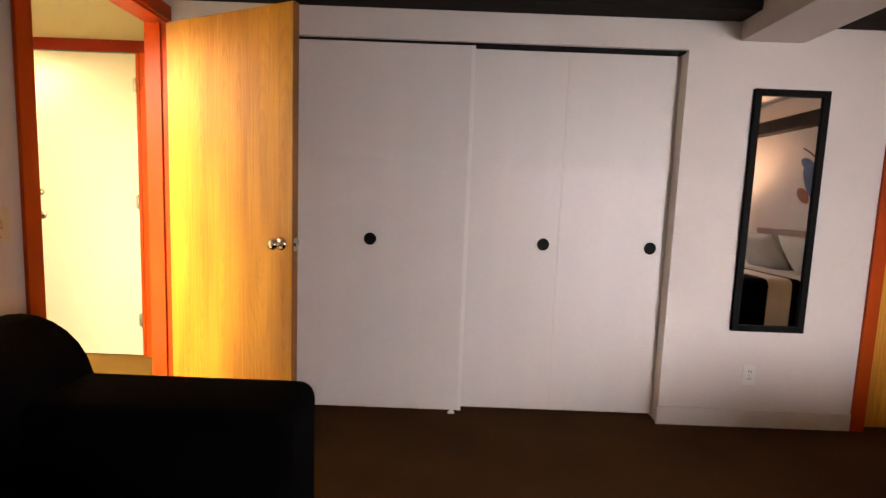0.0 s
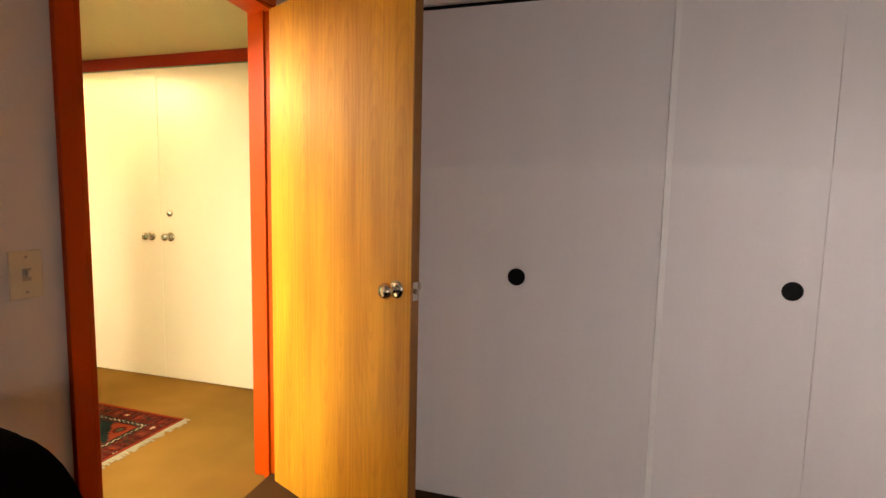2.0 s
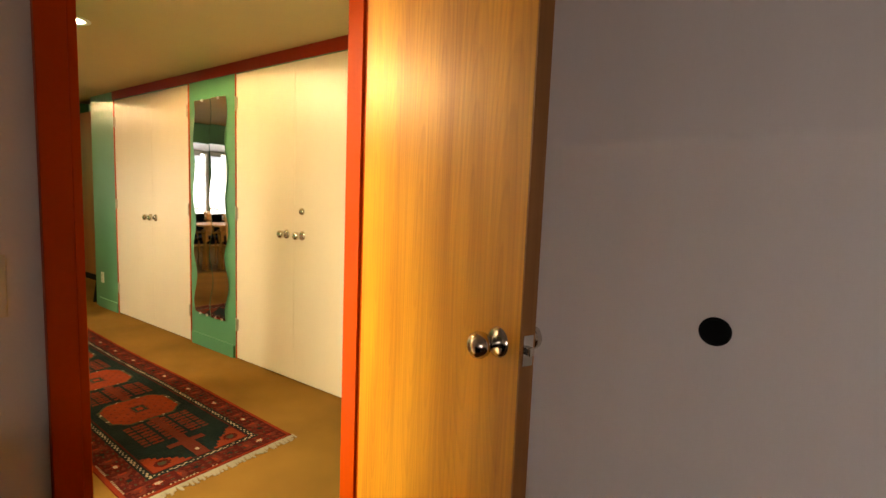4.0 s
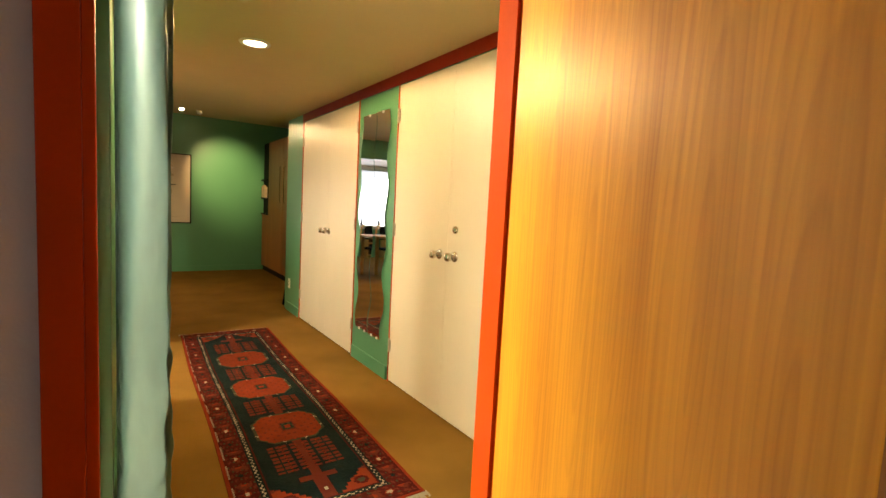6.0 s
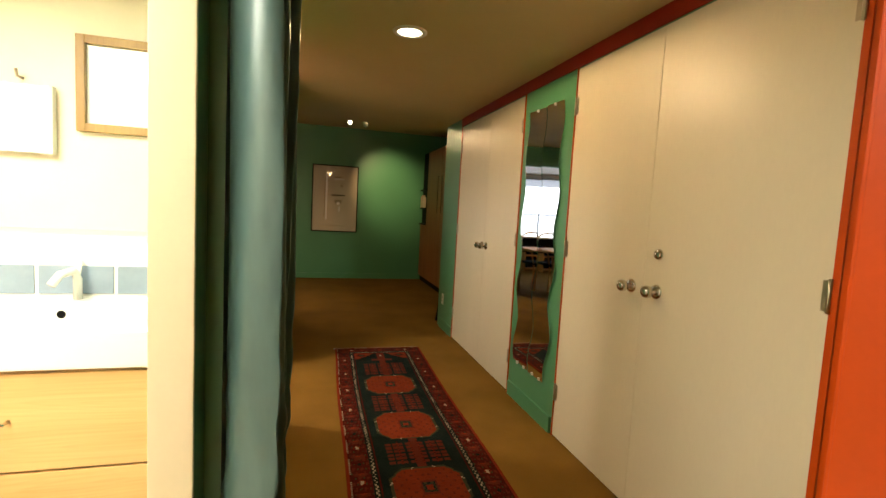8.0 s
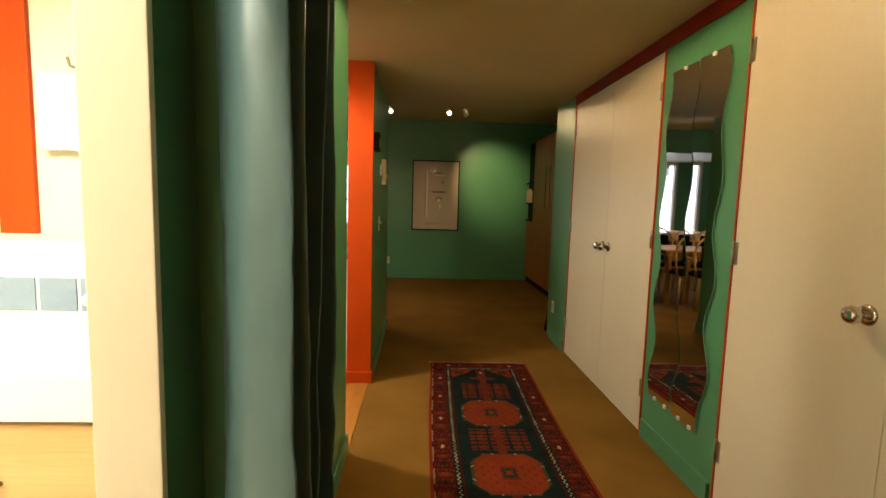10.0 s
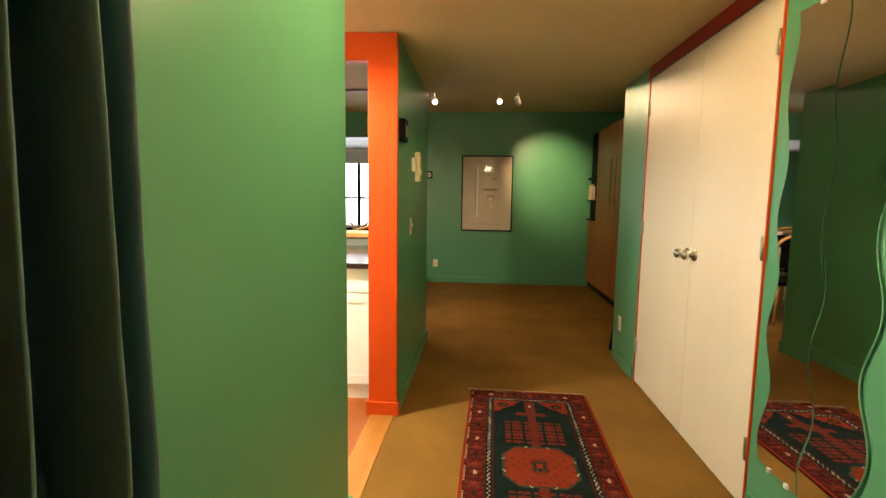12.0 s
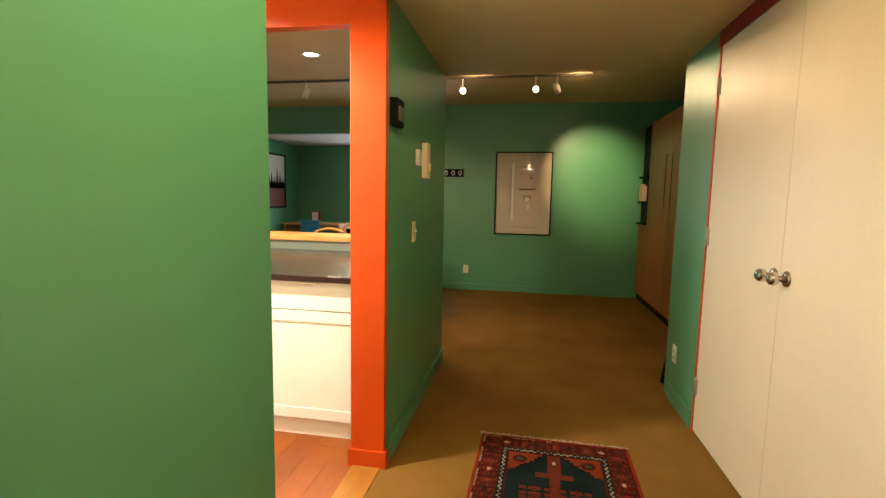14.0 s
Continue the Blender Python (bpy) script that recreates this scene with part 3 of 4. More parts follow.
for sx, sw in ((0.50, 0.19), (1.02, 0.20), (1.31, 0.06), (1.41, 0.05)):
    part("stripe", draped_band(sx, sx + sw, -0.006, 1.646, 0.062, 0.631, 0.068), CREAM_CLOTH, bed, "cream woven stripe")
part("headboard", boxes((1.96, 2.0, 0, 1.64, 0.1, 1.02), (1.955, 1.96, 0.05, 1.59, 0.55, 0.97), bevel=0.004), BED_WOOD, bed, "dark walnut headboard")
for fx in (0.08, 1.88):
    for fy in (0.08, 1.56):
        part("leg", boxes((fx - 0.03, fx + 0.03, fy - 0.03, fy + 0.03, 0, 0.13)), BED_WOOD, bed)
for py in (-0.30, 0.45):
    p = thing("pillow", "plump pale grey pillow leaning on the headboard", "pillow", pose(3.52, py, 0.80, 0, 58, 0) @ pose(0, 0, 0), "bed pillows")
    part("pillow_case", pillow_mesh(0.46, 0.66, 0.17), GREY_CLOTH, p, smooth=True)
art = thing("abstract_painting", "white canvas with slate blue and rust brushed shapes", "painting", pose(3.80, 0.25, 1.61, 0, 0, -90))
part("canvas", boxes((-0.50, 0.50, -0.03, 0, -0.36, 0.36), bevel=0.003), WHITE_WALL, art, "white primed canvas")
SLATE = material("slate_blue_paint", (0.10, 0.14, 0.25), 0.7, vary=0.5, scale=7)
for dx, dz, k, turn in ((0.24, -0.06, 1.0, 28), (0.12, 0.10, 0.62, -22), (0.31, 0.12, 0.55, 60)):
    sh = part("blue_shape", lathe([(0, 0.003), (0.17, 0.002), (0.18, 0)], 30, "-y"), SLATE, art, "slate blue brushed oval", at=pose(dx, -0.03 - 0.001 * k, dz, 0, turn, 0))
    sh.scale = (0.55 * k, 1, 1.25 * k)
for dx, dz, k, turn in ((0.13, 0.14, 1.0, 15), (0.34, -0.20, 0.9, 50)):
    sh = part("rust_shape", lathe([(0, 0.006), (0.10, 0.005), (0.11, 0.003)], 30, "-y"), material("rust_paint", (0.36, 0.13, 0.06), 0.7, vary=0.3, scale=8), art, "rust brushed patch", at=pose(dx, -0.031, dz, 0, turn, 0))
    sh.scale = (0.6 * k, 1, 1.1 * k)
part("dark_line", tube([(0.40 - 0.34 * math.sin(0.14 * k), -0.034, 0.30 - 0.05 * k + 0.10 * math.sin(0.25 * k)) for k in range(12)], 0.006), DARK_BEAM, art, "thin dark curved line", True)
table = thing("bedside_table", "small dark bedside table beside the bed", "bedside table", pose(3.52, -1.25, 0.018))
part("top", boxes((-0.24, 0.24, -0.24, 0.24, 0.56, 0.59), bevel=0.003), BED_WOOD, table)
for fx in (-0.2, 0.2):
    for fy in (-0.2, 0.2):
        part("leg", boxes((fx - 0.02, fx + 0.02, fy - 0.02, fy + 0.02, 0, 0.56)), BED_WOOD, table)
bl = thing("bedside_lamp", "lit bedside lamp with a cream shade", "lamp", pose(3.52, -1.25, 0.608))
part("base", lathe([(0, 0), (0.09, 0), (0.09, 0.012), (0.02, 0.03), (0.015, 0.28), (0, 0.28)], 24), CHROME, bl, smooth=True)
part("shade", lathe([(0.17, 0.27), (0.12, 0.50), (0.118, 0.50), (0.168, 0.27)], 30), CREAM_CLOTH, bl, "cream fabric shade", True)
part("bulb", lathe([(0, 0.30), (0.03, 0.33), (0.03, 0.36), (0, 0.39)], 14), GLOW, bl, smooth=True)

wb = tagged(part("window_1", boxes((1.25, 3.15, -2.70, -2.64, 0.8, 0.86), (1.25, 3.15, -2.70, -2.64, 1.99, 2.05), (1.25, 1.31, -2.70, -2.64, 0.86, 1.99), (3.09, 3.15, -2.70, -2.64, 0.86, 1.99), (2.17, 2.23, -2.70, -2.64, 0.86, 1.99)), WHITE_WALL),
            "wide white framed bedroom window letting in daylight", "window", kind="structure")

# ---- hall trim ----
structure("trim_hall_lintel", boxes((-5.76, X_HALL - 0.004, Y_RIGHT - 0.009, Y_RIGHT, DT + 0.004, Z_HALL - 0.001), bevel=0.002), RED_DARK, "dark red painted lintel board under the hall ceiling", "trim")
structure("trim_cupboard_stiles", boxes(*[(x, x + w, Y_RIGHT - 0.008, Y_RIGHT + 0.05, 0, DT + 0.003) for x, w in ((A1, 0.022), (A0 - 0.011, 0.011), (B1, 0.011), (B0 - 0.022, 0.022))], bevel=0.002), RED, "narrow red stiles beside the cupboard doors", "trim")
structure("trim_cupboard_end", boxes((A1 + 0.03, A1 + 0.075, Y_RIGHT - 0.014, Y_RIGHT, 0, DT + 0.003), bevel=0.002), RED, "red casing at the end of the cupboards", "trim")
structure("baseboard_mirror_panel", boxes((B1 + 0.03, A0 - 0.03, Y_RIGHT - 0.016, Y_RIGHT, 0, 0.10), bevel=0.004), GREEN, "green painted baseboard below the wavy mirrors", "baseboard")
structure("baseboard_hall_right", boxes((-6.222, B0 - 0.03, Y_RIGHT - 0.016, Y_RIGHT, 0, 0.10), (A1 + 0.078, X_HALL - 0.006, Y_RIGHT - 0.016, Y_RIGHT, 0, 0.10), bevel=0.004), GREEN, "green painted baseboard of the hall", "baseboard")
structure("baseboard_hall_left", boxes((-4.085, -2.63, Y_LEFT, Y_LEFT + 0.014, 0, 0.10), (-4.085, -4.07, 1.43, Y_LEFT, 0, 0.10), bevel=0.004), GREEN, "green painted baseboard on the curtain side", "baseboard")
structure("baseboard_stub", boxes((-6.569, -5.03, 1.60, 1.614, 0, 0.10), (-6.569, -6.555, 1.44, 1.60, 0, 0.10), bevel=0.004), GREEN, "green painted baseboard of the wall stub", "baseboard")
structure("baseboard_far", boxes((-9.63, -9.616, BAY1, 3.7, 0, 0.09), bevel=0.004), GREEN, "green painted baseboard of the end wall", "baseboard")
structure("trim_kitchen_post", boxes((-5.04, -5.0, 1.436, 1.604, 0, Z_HALL - 0.004), (-5.045, -4.988, 1.424, 1.616, 0, 0.085), bevel=0.003), RED, "bright red painted post with a plinth block", "trim")
structure("trim_kitchen_header", boxes((-5.06, -5.0, -2.2, 1.436, 2.062, Z_BIG), bevel=0.003), RED, "red painted header over the kitchen opening", "trim")
structure("trim_bath_reveal", boxes((-2.499, -2.484, 1.428, 1.532, 0, 2.07), bevel=0.002), BATH_WHITE, "cream painted edge of the bathroom opening", "trim")
structure("trim_threshold", boxes((-5.0, -4.07, 1.45, 1.587, -0.02, 0.006), bevel=0.003), STRIP_WOOD, "light oak threshold strip between carpet and boards", "trim")

# ---- cupboard doors ----
KN = {"A": 1.006, "B": 1.02}


def cupboard_door(x0, x1, hinge_at, bolt, zk, off):
    """A flush white leaf; local origin at its lower left corner, face along -y."""
    w = x1 - x0 - 0.002
    d = thing("cupboard_door", "flush white painted cupboard door with a nickel knob", "cupboard door", pose(x0 + 0.001, Y_RIGHT - 0.004, 0), "hall cupboard doors")
    part("panel", boxes((0, w, 0, 0.034, 0.010, DT - 0.003), bevel=0.002), DOOR_WHITE, d)
    knob_on(d, w - off if hinge_at == "l" else off, 0, zk, "-y")
    for z in (0.27, 1.12, 1.92):
        hinge_on(d, 0.0 if hinge_at == "l" else w, 0, z, 1 if hinge_at == "l" else -1)
    if bolt:
        b = part("deadbolt", lathe([(0, 0.016), (0.017, 0.014), (0.023, 0.006), (0.024, 0)], 20, "-y"), CHROME, d, "round nickel deadbolt", True, pose(0.08, 0, 1.165))
        part("keyhole", boxes((-0.0015, 0.0015, -0.017, -0.015, -0.006, 0.006)), BLACK_PAINT, b)
    return d


MA, MB = -2.94, -4.93
cupboard_door(A0, MA, "l", False, KN["A"], 0.08)
cupboard_door(MA, A1, "r", True, KN["A"], 0.08)
cupboard_door(B0, MB - 0.02, "l", False, KN["B"], 0.046)
cupboard_door(MB - 0.02, B1, "r", False, KN["B"], 0.046)


# ---- wavy mirrors ----
def wave(z, phase, amp=0.034):
    return amp * math.cos(14.3 * (z - 1.467) + phase) * (0.8 + 0.2 * math.sin(3 * z))


def wavy_mirror(left, right, label, turn):
    """One strip of the pair; each hangs a little out of true about its inner edge."""
    t = thing("wavy_mirror", label, "mirror", pose(-3.965, Y_RIGHT - 0.0015, 0, 0, 0, turn), "pair of wavy mirrors")
    bm, rows, n, z0, z1 = bmesh.new(), [], 60, 0.27, 1.985
    for i in range(n + 1):
        z = z0 + (z1 - z0) * i / n
        a, b = left(z), right(z)
        za = z + 0.05 * math.sin(a * 14) * (1 if i in (0, n) else 0)
        rows.append([bm.verts.new((x, y, za if x == a else z)) for y in (-0.008, -0.002) for x in (a, b)])
    for p, q in zip(rows, rows[1:]):
        for i, j in ((0, 1), (1, 3), (3, 2), (2, 0)):
            bm.faces.new((p[i], p[j], q[j], q[i]))
    bm.faces.new([rows[0][k] for k in (0, 2, 3, 1)]), bm.faces.new([rows[-1][k] for k in (0, 1, 3, 2)])
    bmesh.ops.recalc_face_normals(bm, faces=bm.faces)
    part("glass", bm, MIRROR, t, "mirror glass cut in waves")
    for z, k in ((z0 + 0.004, 0.3), (z0 + 0.004, 0.75), (z1 - 0.004, 0.5)):
        x = left(z) * (1 - k) + right(z) * k
        part("clip", boxes((x - 0.009, x + 0.009, -0.013, 0, z - 0.010, z + 0.008), bevel=0.002), WHITE_PLASTIC, t, "clear plastic mirror clip")
    return t


wavy_mirror(lambda z: -0.235 + wave(z, 0.0, 0.026), lambda z: -0.004 + wave(z, 0.25, 0.026), "narrow wall mirror with wavy edges", 0.75)
wavy_mirror(lambda z: 0.004 + wave(z, 0.25, 0.026), lambda z: 0.225 + wave(z, 0.5, 0.03), "narrow wall mirror with wavy edges", -0.75)

# ---- runner rug ----
RUG = {
    "border": material("rug_wool_maroon", (0.050, 0.006, 0.004), 0.95, vary=0.35, fine=300, bump=0.8, spec=0.05),
    "edge": material("rug_wool_vermilion", (0.155, 0.019, 0.007), 0.95, vary=0.2, fine=300, bump=0.8, spec=0.05),
    "field": material("rug_wool_dark_teal", (0.006, 0.012, 0.010), 0.95, vary=0.4, fine=300, bump=0.8, spec=0.05),
    "medal": material("rug_wool_brick_red", (0.146, 0.022, 0.008), 0.95, vary=0.2, fine=300, bump=0.8, spec=0.05),
    "dull": material("rug_wool_rust", (0.087, 0.016, 0.009), 0.95, vary=0.2, fine=300, bump=0.8, spec=0.05),
    "cream": material("rug_wool_cream", (0.27, 0.225, 0.15), 0.95, vary=0.1, fine=300, bump=0.8, spec=0.05),
    "green": material("rug_wool_moss", (0.034, 0.036, 0.019), 0.95, vary=0.2, fine=300, bump=0.8, spec=0.05),
}
RUG_KEYS = list(RUG)
RL, RW = 3.10, 0.765


def rug_knot(u, v):
    """Colour of the pile at u along the runner and v across it, from its middle."""
    a, b = RL / 2 - abs(u), RW / 2 - abs(v)
    e = min(a, b)
    along = u if b < a else v
    if e < 0.014:
        return "edge"
    if e < 0.020:
        return "cream" if (along * 60) % 1.0 < 0.35 and v < 0 else "border"
    if e < 0.122:
        # main border: dark rosettes, hooks and a few cream lozenges
        k = along * 6.2
        f = abs(k % 1.0 - 0.5) * 2
        m = abs(e - 0.070) / 0.034
        if f + m * 0.55 < 0.22:
            return "cream" if int(k) % 2 and m < 0.30 else "field"
        if f + m * 0.55 < 0.34:
            return "edge" if int(k) % 2 else "border"
        n = math.sin(along * 74) * math.sin(e * 150 + along * 33)
        r = math.hypot((k % 1.0) / 6.2, (e - 0.07))
        if r < 0.036:
            return "dull" if r > 0.016 else "edge"
        return "dull" if n > 0.5 else "green" if n < -0.80 else "border"
    if e < 0.150:
        # beaded guard stripe
        k = (along * 30) % 1.0
        w = 0.136 + 0.006 * (1 if k < 0.5 else -1)
        return "cream" if abs(e - w) < 0.0042 and k % 0.5 < 0.36 else "field"
    if e < 0.157:
        return "border"
    inner = RL / 2 - 0.157
    ends = inner - abs(u)
    av = abs(v)
    if ends < 0.20:
        # end gable: stepped red shoulders either side of a stem with arms
        if av < 0.030:
            return "cream" if av < 0.008 and 0.06 < ends < 0.085 else "dull"
        if ends > 0.165 and av < 0.085:
            return "dull"
        reach = 0.055 + 0.022 * int(ends / 0.022)
        if av > reach and ends < 0.165:
            r = math.hypot(av - 0.165, ends - 0.06)
            return "green" if r < 0.018 else "border" if r < 0.034 else "medal" if ends < 0.15 - 0.3 * max(0, av - 0.18) else "dull"
        return "field"
    step = 0.65
    c = round(u / step) * step
    du = abs(u - c)
    if abs(c) <= step + 0.01:
        k = du * 0.85 + av
        if du < 0.178 and av < 0.182 and k < 0.262:
            if du > 0.166 or av > 0.170 or k > 0.248:
                return "cream" if (int(du * 110) + int(av * 110)) % 8 == 0 else "green"
            r = max(du * 0.75, av)
            if r < 0.014:
                return "edge"
            if r < 0.030:
                return "field" if (int(du * 100) + int(av * 100)) % 2 else "green"
            if r < 0.042:
                return "dull"
            n = math.sin(u * 95) * math.sin(av * 110)
            return "dull" if n > 0.72 else "medal"
    m = abs(du - step / 2) if abs(c) <= step else 9
    if abs(u) > 1.5 * step - 0.05:
        m = abs(abs(u) - (1.5 * step + 0.035))
    if m < 0.118 and av < 0.158:
        if av < 0.018:
            return "dull"
        if av < 0.026 or abs(av - 0.092) < 0.006:
            return "medal" if (u * 45) % 1.0 < 0.4 else "border"
        return "dull" if (u * 27) % 1.0 < 0.66 and (av * 15.5) % 1.0 < 0.80 else "field"
    if av < 0.020:
        return "dull"
    return "field"


def runner(m):
    t = thing("runner_rug", "long red runner rug with dark field and medallions", "rug", m)
    nu, nv = 388, 96
    rnd = random.Random(4)
    verts, faces, mats = [], [], []
    for i in range(nu + 1):
        for j in range(nv + 1):
            u, v = RL * (i / nu - 0.5), RW * (j / nv - 0.5)
            v += 0.006 * math.sin(u * 3.1) * (1 if abs(v) > 0.2 else 0.6)
            verts.append((u, v, 0.009 + rnd.random() * 0.0016 + 0.002 * noise.noise((u * 2, v * 2, 0))))
    for i in range(nu):
        for j in range(nv):
            k = i * (nv + 1) + j
            faces.append((k, k + nv + 1, k + nv + 2, k + 1))
            mats.append(RUG_KEYS.index(rug_knot(RL * ((i + 0.5) / nu - 0.5), RW * ((j + 0.5) / nv - 0.5))))
    base = len(verts)
    ring = [i * (nv + 1) for i in range(nu + 1)] + [nu * (nv + 1) + j for j in range(1, nv + 1)] + [i * (nv + 1) + nv for i in range(nu - 1, -1, -1)] + [j for j in range(nv - 1, 0, -1)]
    for r in ring:
        verts.append((verts[r][0], verts[r][1], 0.0))
    for q in range(len(ring)):
        w = (q + 1) % len(ring)
        faces.append((ring[q], ring[w], base + w, base + q))
        mats.append(1)
    me = bpy.data.meshes.new("woven_field")
    me.from_pydata(verts, [], faces)
    for key in RUG_KEYS:
        me.materials.append(RUG[key])
    me.polygons.foreach_set("material_index", mats)
    me.update()
    pile = new("woven_field", me)
    pile.parent = t
    for s in (-1, 1):
        bm = bmesh.new()
        for k in range(96):
            y = RW * (k / 95 - 0.5)
            ln, sw = (rnd.uniform(0.02, 0.05) if s > 0 else rnd.uniform(0.020, 0.036)), rnd.uniform(-0.010, 0.010)
            p0, p1 = Vector((s * (RL / 2 - 0.004), y, 0.007)), Vector((s * (RL / 2 + ln), y + sw, 0.004))
            hw = 0.0050
            f = [bm.verts.new(p) for p in (p0 + Vector((0, -hw, 0)), p0 + Vector((0, hw, 0)), p1 + Vector((0, hw, 0)), p1 + Vector((0, -hw, 0)))]
            lo = [bm.verts.new((q.co.x, q.co.y, 0.001)) for q in f]
            bm.faces.new(f if s > 0 else f[::-1])
            for i in range(4):
                bm.faces.new((f[i], lo[i], lo[(i + 1) % 4], f[(i + 1) % 4]))
        part("fringe", bm, RUG["cream"], t, "cream knotted wool fringe")
    return t


runner(pose(-3.875, 2.388, 0, 0, 0, -1.07))


# ---- curtain ----
def drape(m, mat):
    """A gathered drape: deep folds bunched along a rod, closed in depth."""
    t = thing("curtain", "blue-grey satin curtain gathered beside the bathroom opening", "curtain", m)
    bm, rows, n, top = bmesh.new(), [], 230, 2.15
    for k in range(91):
        z = 0.03 + (top - 0.03) * k / 90
        pts = []
        for i in range(n + 1):
            s = i / n
            ph = s * 2 * math.pi * 4.5
            lean = 0.022 * (1 - z / top)
            x = -(0.328 + lean) * s + 0.028 * math.sin(ph + 0.6 + 0.25 * math.sin(z * 1.7))
            y = 0.088 + (0.060 + 0.030 * math.sin(math.pi * min(1.0, s / 0.9))) * math.cos(ph) * (1 + 0.08 * math.sin(z * 2 + s * 9))
            y += 0.010 * math.sin(ph * 2.3 + z * 1.3)
            crease = (noise.noise((s * 26, z * 9, 0.3)) + 0.6 * noise.noise((s * 55 + z * 9, z * 15, 2.1))) * 0.016 * max(0.15, 1.30 - z) + 0.005 * noise.noise((s * 30, z * 3, 1.3))
            pts.append(Vector((x + crease * 0.5, max(0.012, y + crease), z)))
        front, back = [], []
        for i, p in enumerate(pts):
            d = pts[min(i + 1, n)] - pts[max(i - 1, 0)]
            off = Vector((-d.y, d.x, 0)).normalized() * 0.0015
            front.append(bm.verts.new(p + off)), back.append(bm.verts.new(p - off))
        rows.append(front + back[::-1])
    for a, b in zip(rows, rows[1:]):
        for i in range(len(a)):
            j = (i + 1) % len(a)
            bm.faces.new((a[i], a[j], b[j], b[i]))
    bmesh.ops.recalc_face_normals(bm, faces=bm.faces)
    part("cloth", bm, mat, t, smooth=True)
    part("rod", tube([(0.95, 0.085, 2.165), (-0.46, 0.085, 2.165)], 0.011, 12), CHROME, t, "thin metal curtain rod", True)
    for x in (0.05, -0.44):
        part("bracket", boxes((x - 0.008, x + 0.008, 0, 0.09, 2.157, 2.173)), CHROME, t)
    return t


drape(pose(-2.505, Y_LEFT + 0.002, 0), SATIN)


# ---- ceiling lights ----
def downlight(m):
    t = thing("downlight", "round recessed ceiling downlight, lit", "ceiling light", m, "recessed downlights")
    part("trim_ring", lathe([(0.062, 0.0), (0.066, -0.008), (0.088, -0.004), (0.090, 0.0)], 36), WHITE_PLASTIC, t, "white trim ring", True)
    part("lens", lathe([(0, -0.002), (0.063, -0.002)], 36), GLOW, t, "glowing lens")
    return t


downlight(pose(-3.70, 2.27, Z_HALL))
downlight(pose(-7.2, 0.20, Z_BIG))
downlight(pose(-4.50, 0.72, Z_HALL))
# unseen fitting, added to go with the lamp over the counter
downlight(pose(-5.75, 0.45, Z_BIG))

track = thing("track_light", "dark bronze ceiling track carrying small white spotlights", "track light", pose(-8.15, 0, Z_BIG))
part("rail", boxes((-0.018, 0.018, -1.6, 2.85, -0.022, 0), bevel=0.003), BRONZE, track)


def spot_head(y, aim, lit=True):
    h = part("spot_head", lathe([(0, 0.06), (0.03, 0.055), (0.034, 0.0), (0.034, -0.055), (0.030, -0.055), (0.028, -0.045)], 20), WHITE_PLASTIC, track, "small white cylinder spot head", True)
    h.matrix_basis = Matrix.Translation((0, y, -0.14)) @ Vector(aim).to_track_quat("-Z", "Y").to_matrix().to_4x4()
    part("bulb", lathe([(0, -0.050), (0.029, -0.050)], 20), GLOW if lit else HINGE, h, "spot bulb")
    part("stem", tube([(0, y, -0.02), (0, y, -0.13)], 0.007), WHITE_PLASTIC, track)


spot_head(1.50, (2.5, 0.7, -1.15))
spot_head(2.28, (2.9, 0.2, -1.15))
spot_head(2.50, (-1.4, 0.45, -0.72))
spot_head(-0.32, (0.3, -0.4, -1.6), False)
spot_head(0.27, (2.6, 0.9, -1.1))

# ---- fittings on the green walls ----
plate("light_switch", "white toggle switch on the green wall stub", "light switch", pose(-5.56, 1.60, 1.11, 0, 0, 180), IVORY)
plate("wall_outlet", "ivory power outlet low on the green end wall", "outlet", pose(-9.63, 1.397, 0.30, 0, 0, 90), IVORY, False)
plate("wall_outlet", "white power outlet low on the green hall wall", "outlet", pose(-6.14, Y_RIGHT, 0.322), WHITE_PLASTIC, False)
th = thing("thermostat", "ivory wall thermostat on the green wall", "thermostat", pose(-5.80, 1.60, 1.53))
part("body", boxes((-0.045, 0.045, 0, 0.035, -0.105, 0.105), bevel=0.005), IVORY, th)
part("dial", lathe([(0, 0.012), (0.022, 0.010), (0.024, 0)], 20, "y"), IVORY, th, smooth=True, at=pose(0, 0.035, -0.04))
sn = thing("wall_sensor", "small white square sensor beside the thermostat", "sensor", pose(-5.63, 1.60, 1.535))
part("cover", boxes((-0.04, 0.04, 0, 0.022, -0.045, 0.045), bevel=0.004), WHITE_PLASTIC, sn)
dc = thing("door_chime", "small dark wooden chime box high on the wall", "chime", pose(-5.13, 1.60, 1.70))
part("box", boxes((-0.06, 0.06, 0, 0.038, -0.065, 0.06), bevel=0.004), BLACK_PAINT, dc)
part("face", boxes((-0.042, 0.042, 0.038, 0.041, -0.04, 0.025)), HINGE, dc, "brass front plate")

